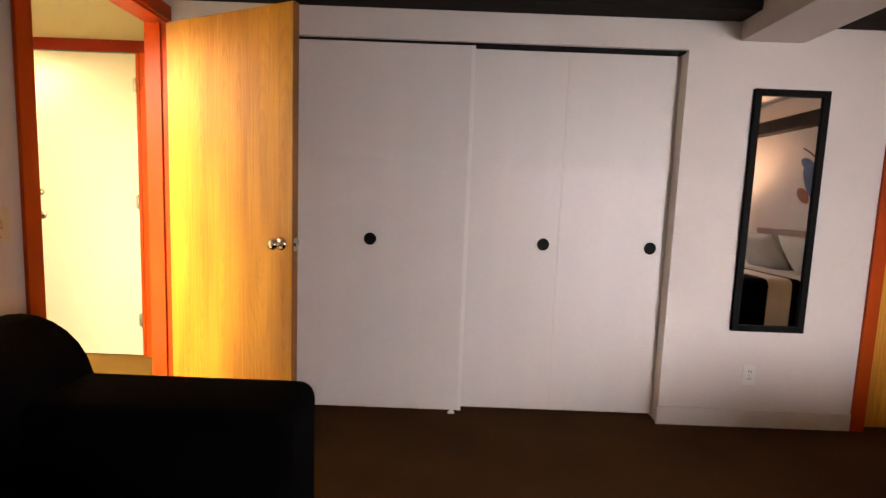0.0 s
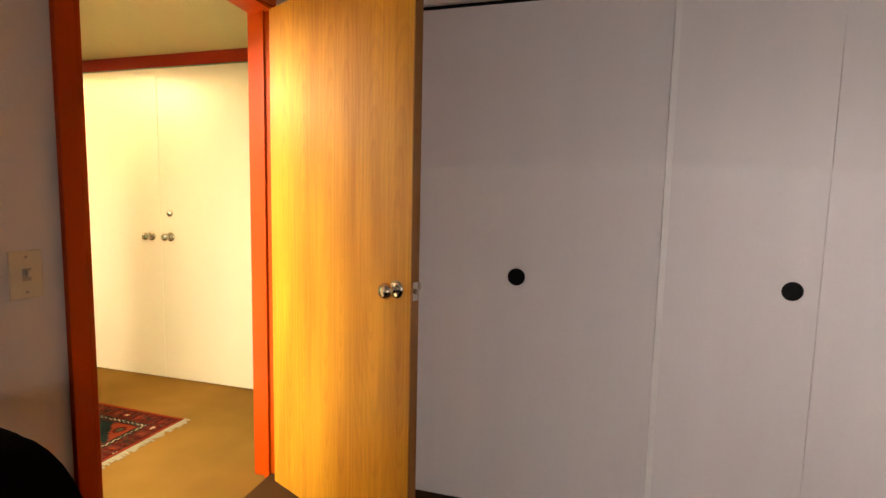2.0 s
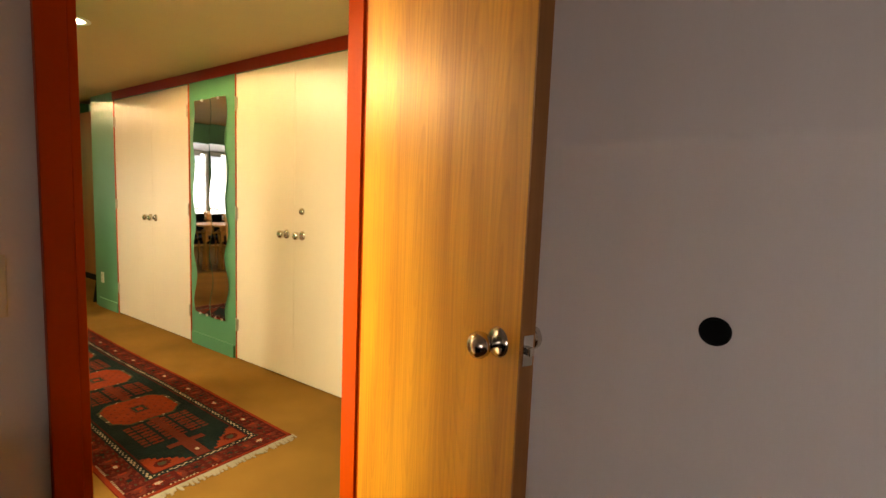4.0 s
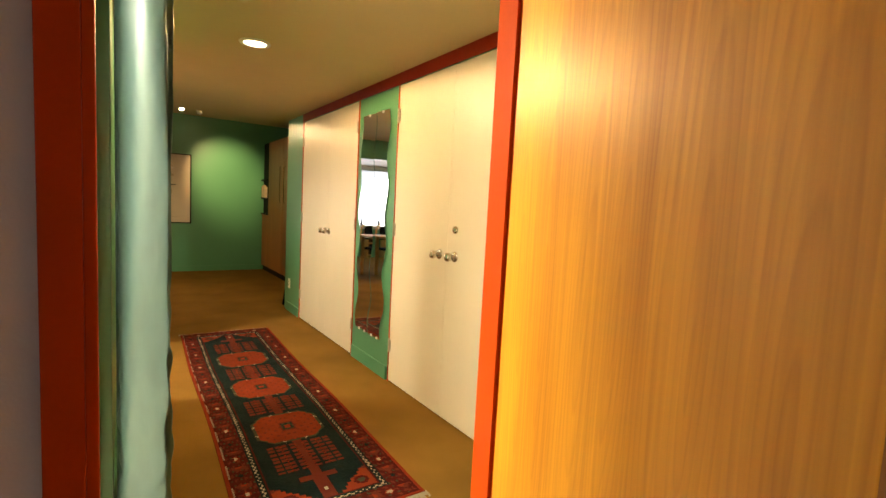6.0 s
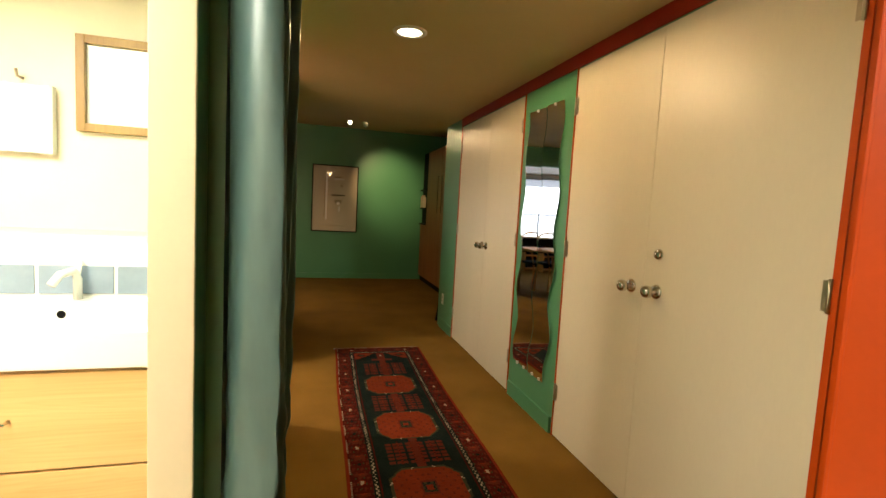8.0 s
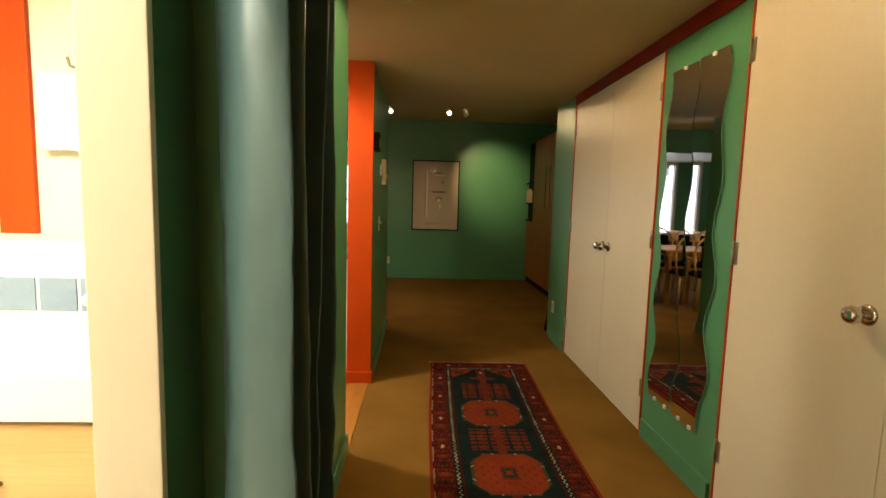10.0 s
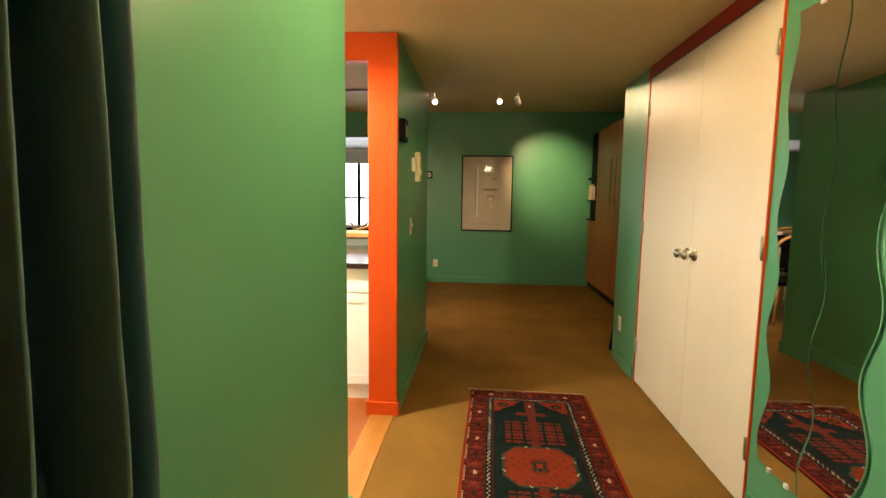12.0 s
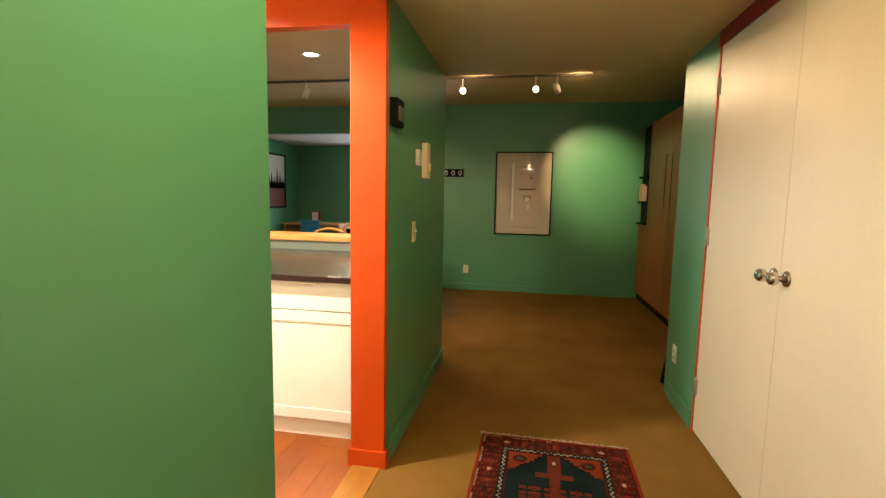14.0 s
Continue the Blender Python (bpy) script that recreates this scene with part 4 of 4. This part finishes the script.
pr = thing("framed_print", "pale framed print in a thin dark frame", "picture", pose(-9.63, 2.178, 1.392, 0, 0, 90))
PW, PH = 0.39, 0.575
PAPER = material("aged_print_paper", (0.62, 0.53, 0.38), 0.55, vary=0.06, scale=4, fine=100, bump=0.05)
INK = material("faded_print_ink", (0.34, 0.27, 0.17), 0.6, vary=0.15, bump=0)
part("paper", boxes((-PW + 0.015, PW - 0.015, -0.012, -0.002, -PH + 0.015, PH - 0.015)), PAPER, pr, "cream printed sheet")
for s in ((-PW, -PW + 0.018, -0.025, 0, -PH, PH), (PW - 0.018, PW, -0.025, 0, -PH, PH), (-PW + 0.018, PW - 0.018, -0.025, 0, -PH, -PH + 0.018), (-PW + 0.018, PW - 0.018, -0.025, 0, PH - 0.018, PH)):
    part("frame_rail", boxes(s, bevel=0.003), BLACK_PAINT, pr)
for s in ((-0.18, -0.17, -0.34, 0.34), (-0.06, 0.13, 0.045, 0.060), (-0.02, 0.10, 0.36, 0.385), (-0.09, 0.20, 0.27, 0.275), (0.0, 0.11, -0.08, -0.02), (-0.22, 0.24, -0.47, -0.462), (0.08, 0.13, 0.20, 0.24)):
    part("printed_mark", boxes((s[0], s[1], -0.0128, -0.012, s[2], s[3])), INK, pr)
# bright reflections in the picture glass, painted on the sheet as pale marks
GLARE = material("painted_glare", (0.85, 0.82, 0.74), 0.5, vary=0.04, bump=0)
DARK_INK = material("dark_print_ink", (0.06, 0.05, 0.04), 0.6, vary=0.2, bump=0)
for s in ((-0.160, -0.130, -0.36, 0.42), (0.03, 0.08, -0.10, -0.05), (-0.02, 0.15, 0.33, 0.345), (0.06, 0.085, -0.22, -0.14)):
    part("glare_mark", boxes((s[0], s[1], -0.0136, -0.012, s[2], s[3])), GLARE, pr, "pale reflection painted on the print")
part("dark_mark", boxes((-0.06, 0.17, -0.0138, -0.012, 0.055, 0.072)), DARK_INK, pr, "dark printed dash")
GLASS = bpy.data.materials.new("picture_glass")
GLASS.use_nodes = True
gb = GLASS.node_tree.nodes["Principled BSDF"]
gb.inputs["Transmission Weight"].default_value, gb.inputs["Roughness"].default_value, gb.inputs["IOR"].default_value = 1.0, 0.04, 1.38
gp = part("glass", boxes((-PW + 0.018, PW - 0.018, -0.017, -0.015, -PH + 0.018, PH - 0.018)), GLASS, pr, "clear picture glass")
gp.visible_shadow = False

mk = thing("wall_plaque", "small black plaque with three pale ovals", "plaque", pose(-9.63, 1.187, 1.669, 0, 0, 90))
part("board", boxes((-0.15, 0.15, -0.018, 0, -0.055, 0.055), bevel=0.003), BLACK_PAINT, mk)
for x in (-0.1, 0.0, 0.1):
    o = part("oval", lathe([(0.018, 0.006), (0.030, 0.004), (0.032, 0)], 20, "-y"), WHITE_PLASTIC, mk, "pale raised oval ring", True, pose(x, -0.018, 0))
    o.scale = (0.8, 1, 1.1)

# ---- tall cabinet in the far corner ----
cb = thing("tall_cabinet", "tall fir veneer wall cabinet with black plinth", "cabinet", pose(-9.62, 3.72, 0))
part("body", boxes((0.0, 2.4, 0.022, 0.5, 0.09, 2.28), bevel=0.003), BLACK_PAINT, cb, "black cabinet carcass")
part("plinth", boxes((0.0, 2.4, 0.03, 0.5, 0, 0.09)), BLACK_PAINT, cb, "black plinth")
part("lower_panel", boxes((0.004, 0.42, 0, 0.02, 0.095, 1.02), bevel=0.002), CAB_WOOD, cb)
for x0, x1 in ((0.425, 1.30), (1.305, 2.396)):
    dr = part("door", boxes((x0, x1, 0, 0.02, 0.095, 2.27), bevel=0.002), CAB_WOOD, cb, "tall fir veneer door")
    hx = x1 - 0.10 if x0 < 1 else x0 + 0.12
    part("handle", tube([(hx, 0, 1.25), (hx, -0.02, 1.25), (hx, -0.02, 1.82), (hx, 0, 1.82)], 0.0035), BLACK_PAINT, dr, "long thin dark bar handle", True)
for z in (1.02, 1.30, 1.62):
    part("shelf", boxes((0.01, 0.42, -0.03, 0.022, z, z + 0.02)), BLACK_PAINT, cb, "black open shelf")
for i, (w, h, c) in enumerate(((0.05, 0.20, (0.62, 0.50, 0.30)), (0.04, 0.22, (0.55, 0.42, 0.26)), (0.06, 0.19, (0.66, 0.55, 0.36)))):
    bk = thing("book", "cream spined book on the black shelf", "book", pose(-9.56 + i * 0.075, 3.69, 1.32), "books on the shelf")
    cv = material("book_cover_paper", c, 0.7)
    part("cover", boxes((0, w, 0, 0.005, 0, h), (0, 0.004, 0.005, 0.05, 0, h), (w - 0.004, w, 0.005, 0.05, 0, h)), cv, bk)
    part("pages", boxes((0.004, w - 0.004, 0.005, 0.048, 0.004, h - 0.004)), CREAM_CLOTH, bk)
bg = thing("folded_music_stand", "slim black folded stand leaning at the wall end", "stand", pose(-6.42, 3.30, 0))
part("tube", tube([(-0.05, -0.03, 0.0), (0.03, 0.03, 0.62)], 0.018, 10), BLACK_PAINT, bg)
part("sleeve", tube([(-0.05, -0.03, 0.0), (-0.01, 0.0, 0.30)], 0.032, 10), BLACK_PAINT, bg)

# ---- kitchen ----
KWHITE = material("white_cabinet_paint", (0.78, 0.75, 0.68), 0.4, vary=0.03, bump=0.03)
COUNTER = material("dark_stone_worktop", (0.030, 0.026, 0.023), 0.24, vary=0.5, scale=20, fine=90, bump=0.03)
SPLASH = material("grey_green_panel", (0.22, 0.24, 0.19), 0.25, vary=0.08, bump=0.03)


def base_unit(y0, y1):
    u = thing("base_cabinet", "white shaker base cabinet with a drawer", "cabinet", pose(-5.80, y0, 0), "white base cabinets")
    w = y1 - y0 - 0.003
    part("body", boxes((0, 0.58, 0, w, 0.10, 0.868)), KWHITE, u)
    part("toe_kick", boxes((0, 0.57, 0, w, 0, 0.092)), KWHITE, u, "cream toe kick")
    dw = part("drawer", boxes((0.58, 0.60, 0.002, w - 0.002, 0.705, 0.862), bevel=0.002), KWHITE, u)
    part("pull", boxes((0.60, 0.622, w / 2 - 0.05, w / 2 + 0.05, 0.848, 0.856), bevel=0.001), CHROME, dw, "slim metal edge pull")
    dr = part("door", boxes((0.58, 0.595, 0.002, w - 0.002, 0.105, 0.699)), KWHITE, u)
    for s in ((0.595, 0.602, 0.002, 0.06, 0.105, 0.699), (0.595, 0.602, w - 0.06, w - 0.002, 0.105, 0.699), (0.595, 0.602, 0.06, w - 0.06, 0.105, 0.165), (0.595, 0.602, 0.06, w - 0.06, 0.639, 0.699)):
        part("rail", boxes(s, bevel=0.0015), KWHITE, dr)
    return u


for y in (1.432 - 0.6, 1.432 - 1.2, 1.432 - 1.8):
    base_unit(y, y + 0.6)
wt = thing("worktop", "polished dark stone worktop on white cabinets", "worktop")
part("slab", boxes((-6.30, -5.17, -0.37, 1.432, 0.868, 0.893), bevel=0.003), COUNTER, wt)
part("front_edge", boxes((-5.167, -5.159, -0.37, 1.432, 0.862, 0.892), bevel=0.002), material("dark_brown_edging", (0.022, 0.008, 0.005), 0.6, spec=0.2), wt, "dark brown front edging")
rp = thing("bar_counter", "low wooden bar ledge behind the stone worktop", "bar")
part("panel", boxes((-6.36, -6.30, -0.37, 1.432, 0.0, 0.962)), SPLASH, rp, "grey green back panel")
part("bar_top", boxes((-6.62, -6.27, -0.40, 1.434, 0.962, 1.0), bevel=0.006), BENT_WOOD, rp, "light wood bar top")


def dining_chair(m, label="light bentwood dining chair with black seat"):
    c = thing("dining_chair", label, "chair", m, "bentwood dining chairs")
    part("seat", upholstered(-0.22, 0.22, -0.22, 0.22, 0.43, 0.475, 0.02), BLACK, c, "black upholstered seat", True)
    arc = [(-0.22, 0.28 * math.cos(a), 0.72 + 0.26 * max(0, math.sin(a)) ** 0.8) for a in [math.pi * k / 16 for k in range(17)]]
    part("back_bow", tube([(-0.20, 0.24, 0.44), (-0.21, 0.27, 0.6)] + arc + [(-0.21, -0.27, 0.6), (-0.20, -0.24, 0.44)], 0.014), BENT_WOOD, c, "bent wooden back bow", True)
    part("backrest", upholstered(-0.225, -0.195, -0.20, 0.20, 0.62, 0.88, 0.012), BLACK, c, "black padded backrest", True)
    for sx in (-0.2, 0.2):
        for sy in (-0.2, 0.2):
            part("leg", tube([(sx, sy, 0.43), (sx * 1.1, sy * 1.1, 0)], 0.015), BENT_WOOD, c, "", True)
    for sy in (-0.26, 0.26):
        part("arm", tube([(-0.21, sy, 0.66), (0.05, sy * 1.05, 0.67), (0.18, sy * 0.95, 0.66), (0.2, sy * 0.8, 0.44)], 0.012), BENT_WOOD, c, "", True)
    return c


ch = dining_chair(pose(-7.62, 0.32, 0, 0, 0, 172))
copy_thing(ch, pose(-7.66, 0.86, 0, 0, 0, 186))
copy_thing(ch, pose(-8.70, 0.10, 0, 0, 0, 8))
copy_thing(ch, pose(-8.70, 0.62, 0, 0, 0, -6))
dt = thing("dining_table", "light wood dining table among bentwood chairs", "table", pose(-8.15, 0.38, 0))
part("tabletop", boxes((-0.42, 0.42, -0.75, 0.75, 0.715, 0.745), bevel=0.006), BENT_WOOD, dt)
for sx in (-0.36, 0.36):
    for sy in (-0.68, 0.68):
        part("leg", boxes((sx - 0.025, sx + 0.025, sy - 0.025, sy + 0.025, 0, 0.715), bevel=0.003), BENT_WOOD, dt)

# ---- bay ----
dk = thing("desk", "light wood desk against the green bay wall", "desk", pose(-10.95, -1.42, 0))
part("desktop", boxes((-0.28, 0.40, -0.55, 0.50, 0.80, 0.83), bevel=0.004), BENT_WOOD, dk)
part("side_panel", boxes((-0.26, 0.36, -0.54, -0.51, 0, 0.80)), BENT_WOOD, dk)
part("side_panel", boxes((-0.26, 0.36, 0.46, 0.49, 0, 0.80)), BENT_WOOD, dk)
bc = thing("desk_chair", "blue shell chair pushed against the desk", "chair", pose(-10.25, -1.15, 0, 0, 0, 160))
part("shell", upholstered(-0.22, -0.17, -0.21, 0.21, 0.48, 0.92, 0.022), material("blue_plastic_shell", (0.02, 0.16, 0.35), 0.35), bc, "blue plastic back", True)
part("seat", upholstered(-0.2, 0.22, -0.21, 0.21, 0.44, 0.485, 0.02), material("blue_plastic_seat", (0.02, 0.16, 0.35), 0.35), bc, smooth=True)
for sx in (-0.16, 0.18):
    for sy in (-0.17, 0.17):
        part("leg", tube([(sx, sy, 0.44), (sx * 1.2, sy * 1.2, 0)], 0.011), CHROME, bc, "", True)
fr_box = thing("paper_holder", "dark desk organiser holding white papers", "organiser", pose(-11.05, -1.62, 0.83))
part("tray", boxes((-0.1, 0.1, -0.10, 0.10, 0, 0.03), (-0.1, -0.08, -0.10, 0.10, 0.03, 0.20)), BED_WOOD, fr_box)
part("papers", boxes((-0.07, -0.05, -0.06, 0.05, 0.031, 0.18)), WHITE_PLASTIC, fr_box, "white papers")
ps = thing("landscape_poster", "dark framed poster of black firs on a rust slope", "poster", pose(-10.35, BAY0, 1.55, 0, 0, 180))
part("sheet", boxes((-0.33, 0.33, -0.012, -0.002, -0.43, 0.43)), GREY_CLOTH, ps, "pale sky of the poster")
part("slope", boxes((-0.33, 0.33, -0.0135, -0.012, -0.43, -0.02)), material("rust_slope_print", (0.13, 0.025, 0.012), 0.6), ps, "rust coloured slope")
for i in range(7):
    bm = bmesh.new()
    x = -0.28 + i * 0.09
    h = 0.20 + 0.09 * ((i * 5) % 3)
    f = bm.faces.new([bm.verts.new(p) for p in ((x - 0.05, 0, 0), (x + 0.05, 0, 0), (x, 0, h))])
    bmesh.ops.solidify(bm, geom=[f], thickness=0.002)
    part("fir", bm, BLACK_PAINT, ps, "black fir shape", at=pose(0, -0.0165, -0.12))
for s in ((-0.36, -0.33, -0.025, 0, -0.46, 0.46), (0.33, 0.36, -0.025, 0, -0.46, 0.46), (-0.33, 0.33, -0.025, 0, -0.46, -0.43), (-0.33, 0.33, -0.025, 0, 0.43, 0.46)):
    part("frame_rail", boxes(s), BLACK_PAINT, ps)

# the wide bay window: frame, mullions, sashes and a roller blind
BF = tagged(part("window_2", boxes((-11.33, -11.25, -1.0, 0.95, 0.72, 0.78), (-11.33, -11.25, -1.0, 0.95, 2.17, BAYZ), (-11.33, -11.25, -1.0, -0.94, 0.78, 2.17), (-11.33, -11.25, 0.89, 0.95, 0.78, 2.17)), WHITE_WALL),
            "wide white framed window full of daylight", "window", kind="structure")
for y in (-0.25, 0.35):
    part("mullion", boxes((-11.31, -11.27, y - 0.03, y + 0.03, 0.78, 2.17)), BLACK_PAINT, BF, "dark window mullion")
part("sash_rail", boxes((-11.30, -11.28, -0.79, 0.89, 1.28, 1.32)), BLACK_PAINT, BF, "dark sash rail")
part("window_sill", boxes((-11.25, -11.16, -0.88, 0.95, 0.70, 0.72), bevel=0.003), WHITE_WALL, BF, "white painted sill")
part("roller_blind", boxes((-11.24, -11.23, -0.80, 0.90, 1.95, 2.17)), GREY_CLOTH, BF, "grey roller blind, mostly raised")
for y in (-0.60, 0.50):
    bs = thing("low_bookcase", "low wooden bookcase below the window", "bookcase", pose(-11.22, y, 0), "low bookcases under the window")
    part("side", boxes((0, 0.28, -0.32, -0.30, 0, 0.66)), BENT_WOOD, bs)
    part("side", boxes((0, 0.28, 0.30, 0.32, 0, 0.66)), BENT_WOOD, bs)
    for z in (0.04, 0.34, 0.64):
        part("shelf", boxes((0, 0.28, -0.30, 0.30, z, z + 0.02)), BENT_WOOD, bs)
    part("back", boxes((0, 0.012, -0.30, 0.30, 0.06, 0.64)), BLACK_PAINT, bs, "dark back board")

# ---- bathroom ----
TILE = material("blue_grey_glass_tile", (0.20, 0.27, 0.34), 0.12, vary=0.12, scale=9, bump=0.02, coat=0.4)
PORCELAIN = material("white_porcelain", (0.86, 0.85, 0.82), 0.15, vary=0.02, bump=0, coat=0.5)
vn = thing("vanity", "light oak bathroom vanity with wide drawers", "vanity", pose(-3.42, 0.10, 0))
part("body", boxes((0, 0.53, 0, 1.31, 0.10, 0.752)), VANITY_WOOD, vn)
for z0, z1 in ((0.11, 0.428), (0.432, 0.744)):
    dr = part("drawer", boxes((0.53, 0.548, 0.003, 1.307, z0, z1 - 0.004), bevel=0.002), VANITY_WOOD, vn, "light oak drawer front")
    part("handle", tube([(0.548, 0.58, z1 - 0.15), (0.576, 0.58, z1 - 0.15), (0.576, 0.84, z1 - 0.15), (0.548, 0.84, z1 - 0.15)], 0.006), CHROME, dr, "slim metal bar handle", True)
bs = thing("wash_basin", "thick white porcelain basin on the vanity", "basin", pose(-3.42, 0.10, 0.753))
part("rim", boxes((0.47, 0.56, 0, 1.315, 0, 0.117), (0, 0.10, 0, 1.315, 0, 0.117), (0.10, 0.47, 0, 0.14, 0, 0.117), (0.10, 0.47, 1.17, 1.315, 0, 0.117), (0.10, 0.47, 0.14, 1.17, 0, 0.03), bevel=0.004), PORCELAIN, bs)
part("overflow_hole", lathe([(0, 0.001), (0.013, 0.001), (0.016, 0)], 20, "x"), BLACK_PAINT, bs, "dark overflow hole", at=pose(0.1005, 0.785, 0.068))
fa = part("faucet", tube([(0.05, 0.82, 0.117), (0.05, 0.82, 0.20), (0.07, 0.815, 0.235), (0.12, 0.79, 0.225), (0.15, 0.775, 0.19)], 0.016, 12), PORCELAIN, bs, "white curved faucet", True)
part("lever", tube([(0.05, 0.82, 0.20), (0.02, 0.82, 0.27)], 0.008), PORCELAIN, fa)
sp = tagged(part("tile_row", boxes((-3.42, -3.415, -0.2, 1.42, 0.868, 1.10)), PORCELAIN), "white splashback with a row of blue-grey tiles", "trim", kind="structure")
for i in range(12):
    part("tile", boxes((-3.415, -3.409, -0.189 + i * 0.137, -0.066 + i * 0.137, 0.885, 1.0), bevel=0.002), TILE, sp)
pf = thing("framed_picture", "pale picture in a light wood frame", "picture", pose(-3.72, 0.972, 1.776, 0, 0, 90))
part("sheet", boxes((-0.148, 0.148, -0.01, -0.002, -0.173, 0.173)), PORCELAIN, pf, "white sheet")
for s in ((-0.183, -0.148, -0.035, 0, -0.21, 0.21), (0.148, 0.183, -0.035, 0, -0.21, 0.21), (-0.148, 0.148, -0.035, 0, -0.21, -0.173), (-0.148, 0.148, -0.035, 0, 0.173, 0.21)):
    part("frame_rail", boxes(s, bevel=0.003), FRAME_WOOD, pf)
tw = thing("towel", "white towel hanging from a hook", "towel", pose(-3.72, 0.58, 1.745, 0, 0, 90))
bm = bmesh.new()
rows = []
for i in range(13):
    z = -0.29 * i / 12
    f = [bm.verts.new((-0.13 + 0.26 * j / 24, -0.045 - 0.010 * math.sin(j * 0.9 + z * 2), z)) for j in range(25)]
    rows.append(f + [bm.verts.new((-0.13 + 0.26 * j / 24, -0.018, z)) for j in range(24, -1, -1)])
for a, b in zip(rows, rows[1:]):
    for j in range(50):
        bm.faces.new((a[j], a[(j + 1) % 50], b[(j + 1) % 50], b[j]))
bm.faces.new(rows[0]), bm.faces.new(rows[-1][::-1])
part("cloth", bm, PORCELAIN, tw)
part("hook", tube([(0, 0, 0.03), (0, -0.04, 0.03), (0, -0.05, 0.06)], 0.006), HINGE, tw, "brass hook")
structure("trim_bath_door", boxes((-3.72, -3.70, 0.27, 0.41, 1.125, 2.08), (-3.72, -3.70, -0.6, 0.27, 2.0, 2.08), bevel=0.002), RED, "red painted casing on the bathroom wall", "trim")

# ---- kitchen floor boards ----
structure("floor_kitchen", boxes((-5.85, -4.07, -2.2, 1.585, -0.1, -0.014)), FLOOR_WOOD, "orange stained wood floor of the kitchen", "floor")
kf = bpy.data.objects["floor_kitchen"]
for i in range(28):
    y1 = 1.449 - i * 0.130
    cut = -5.85 + (0.35 + 0.37 * (i % 4))
    for a, b in ((-5.85, cut - 0.0008), (cut + 0.0008, -4.072)):
        part("board", boxes((a, b, y1 - 0.1292, y1, -0.014, 0.0), bevel=0.0012), FLOOR_WOOD, kf)
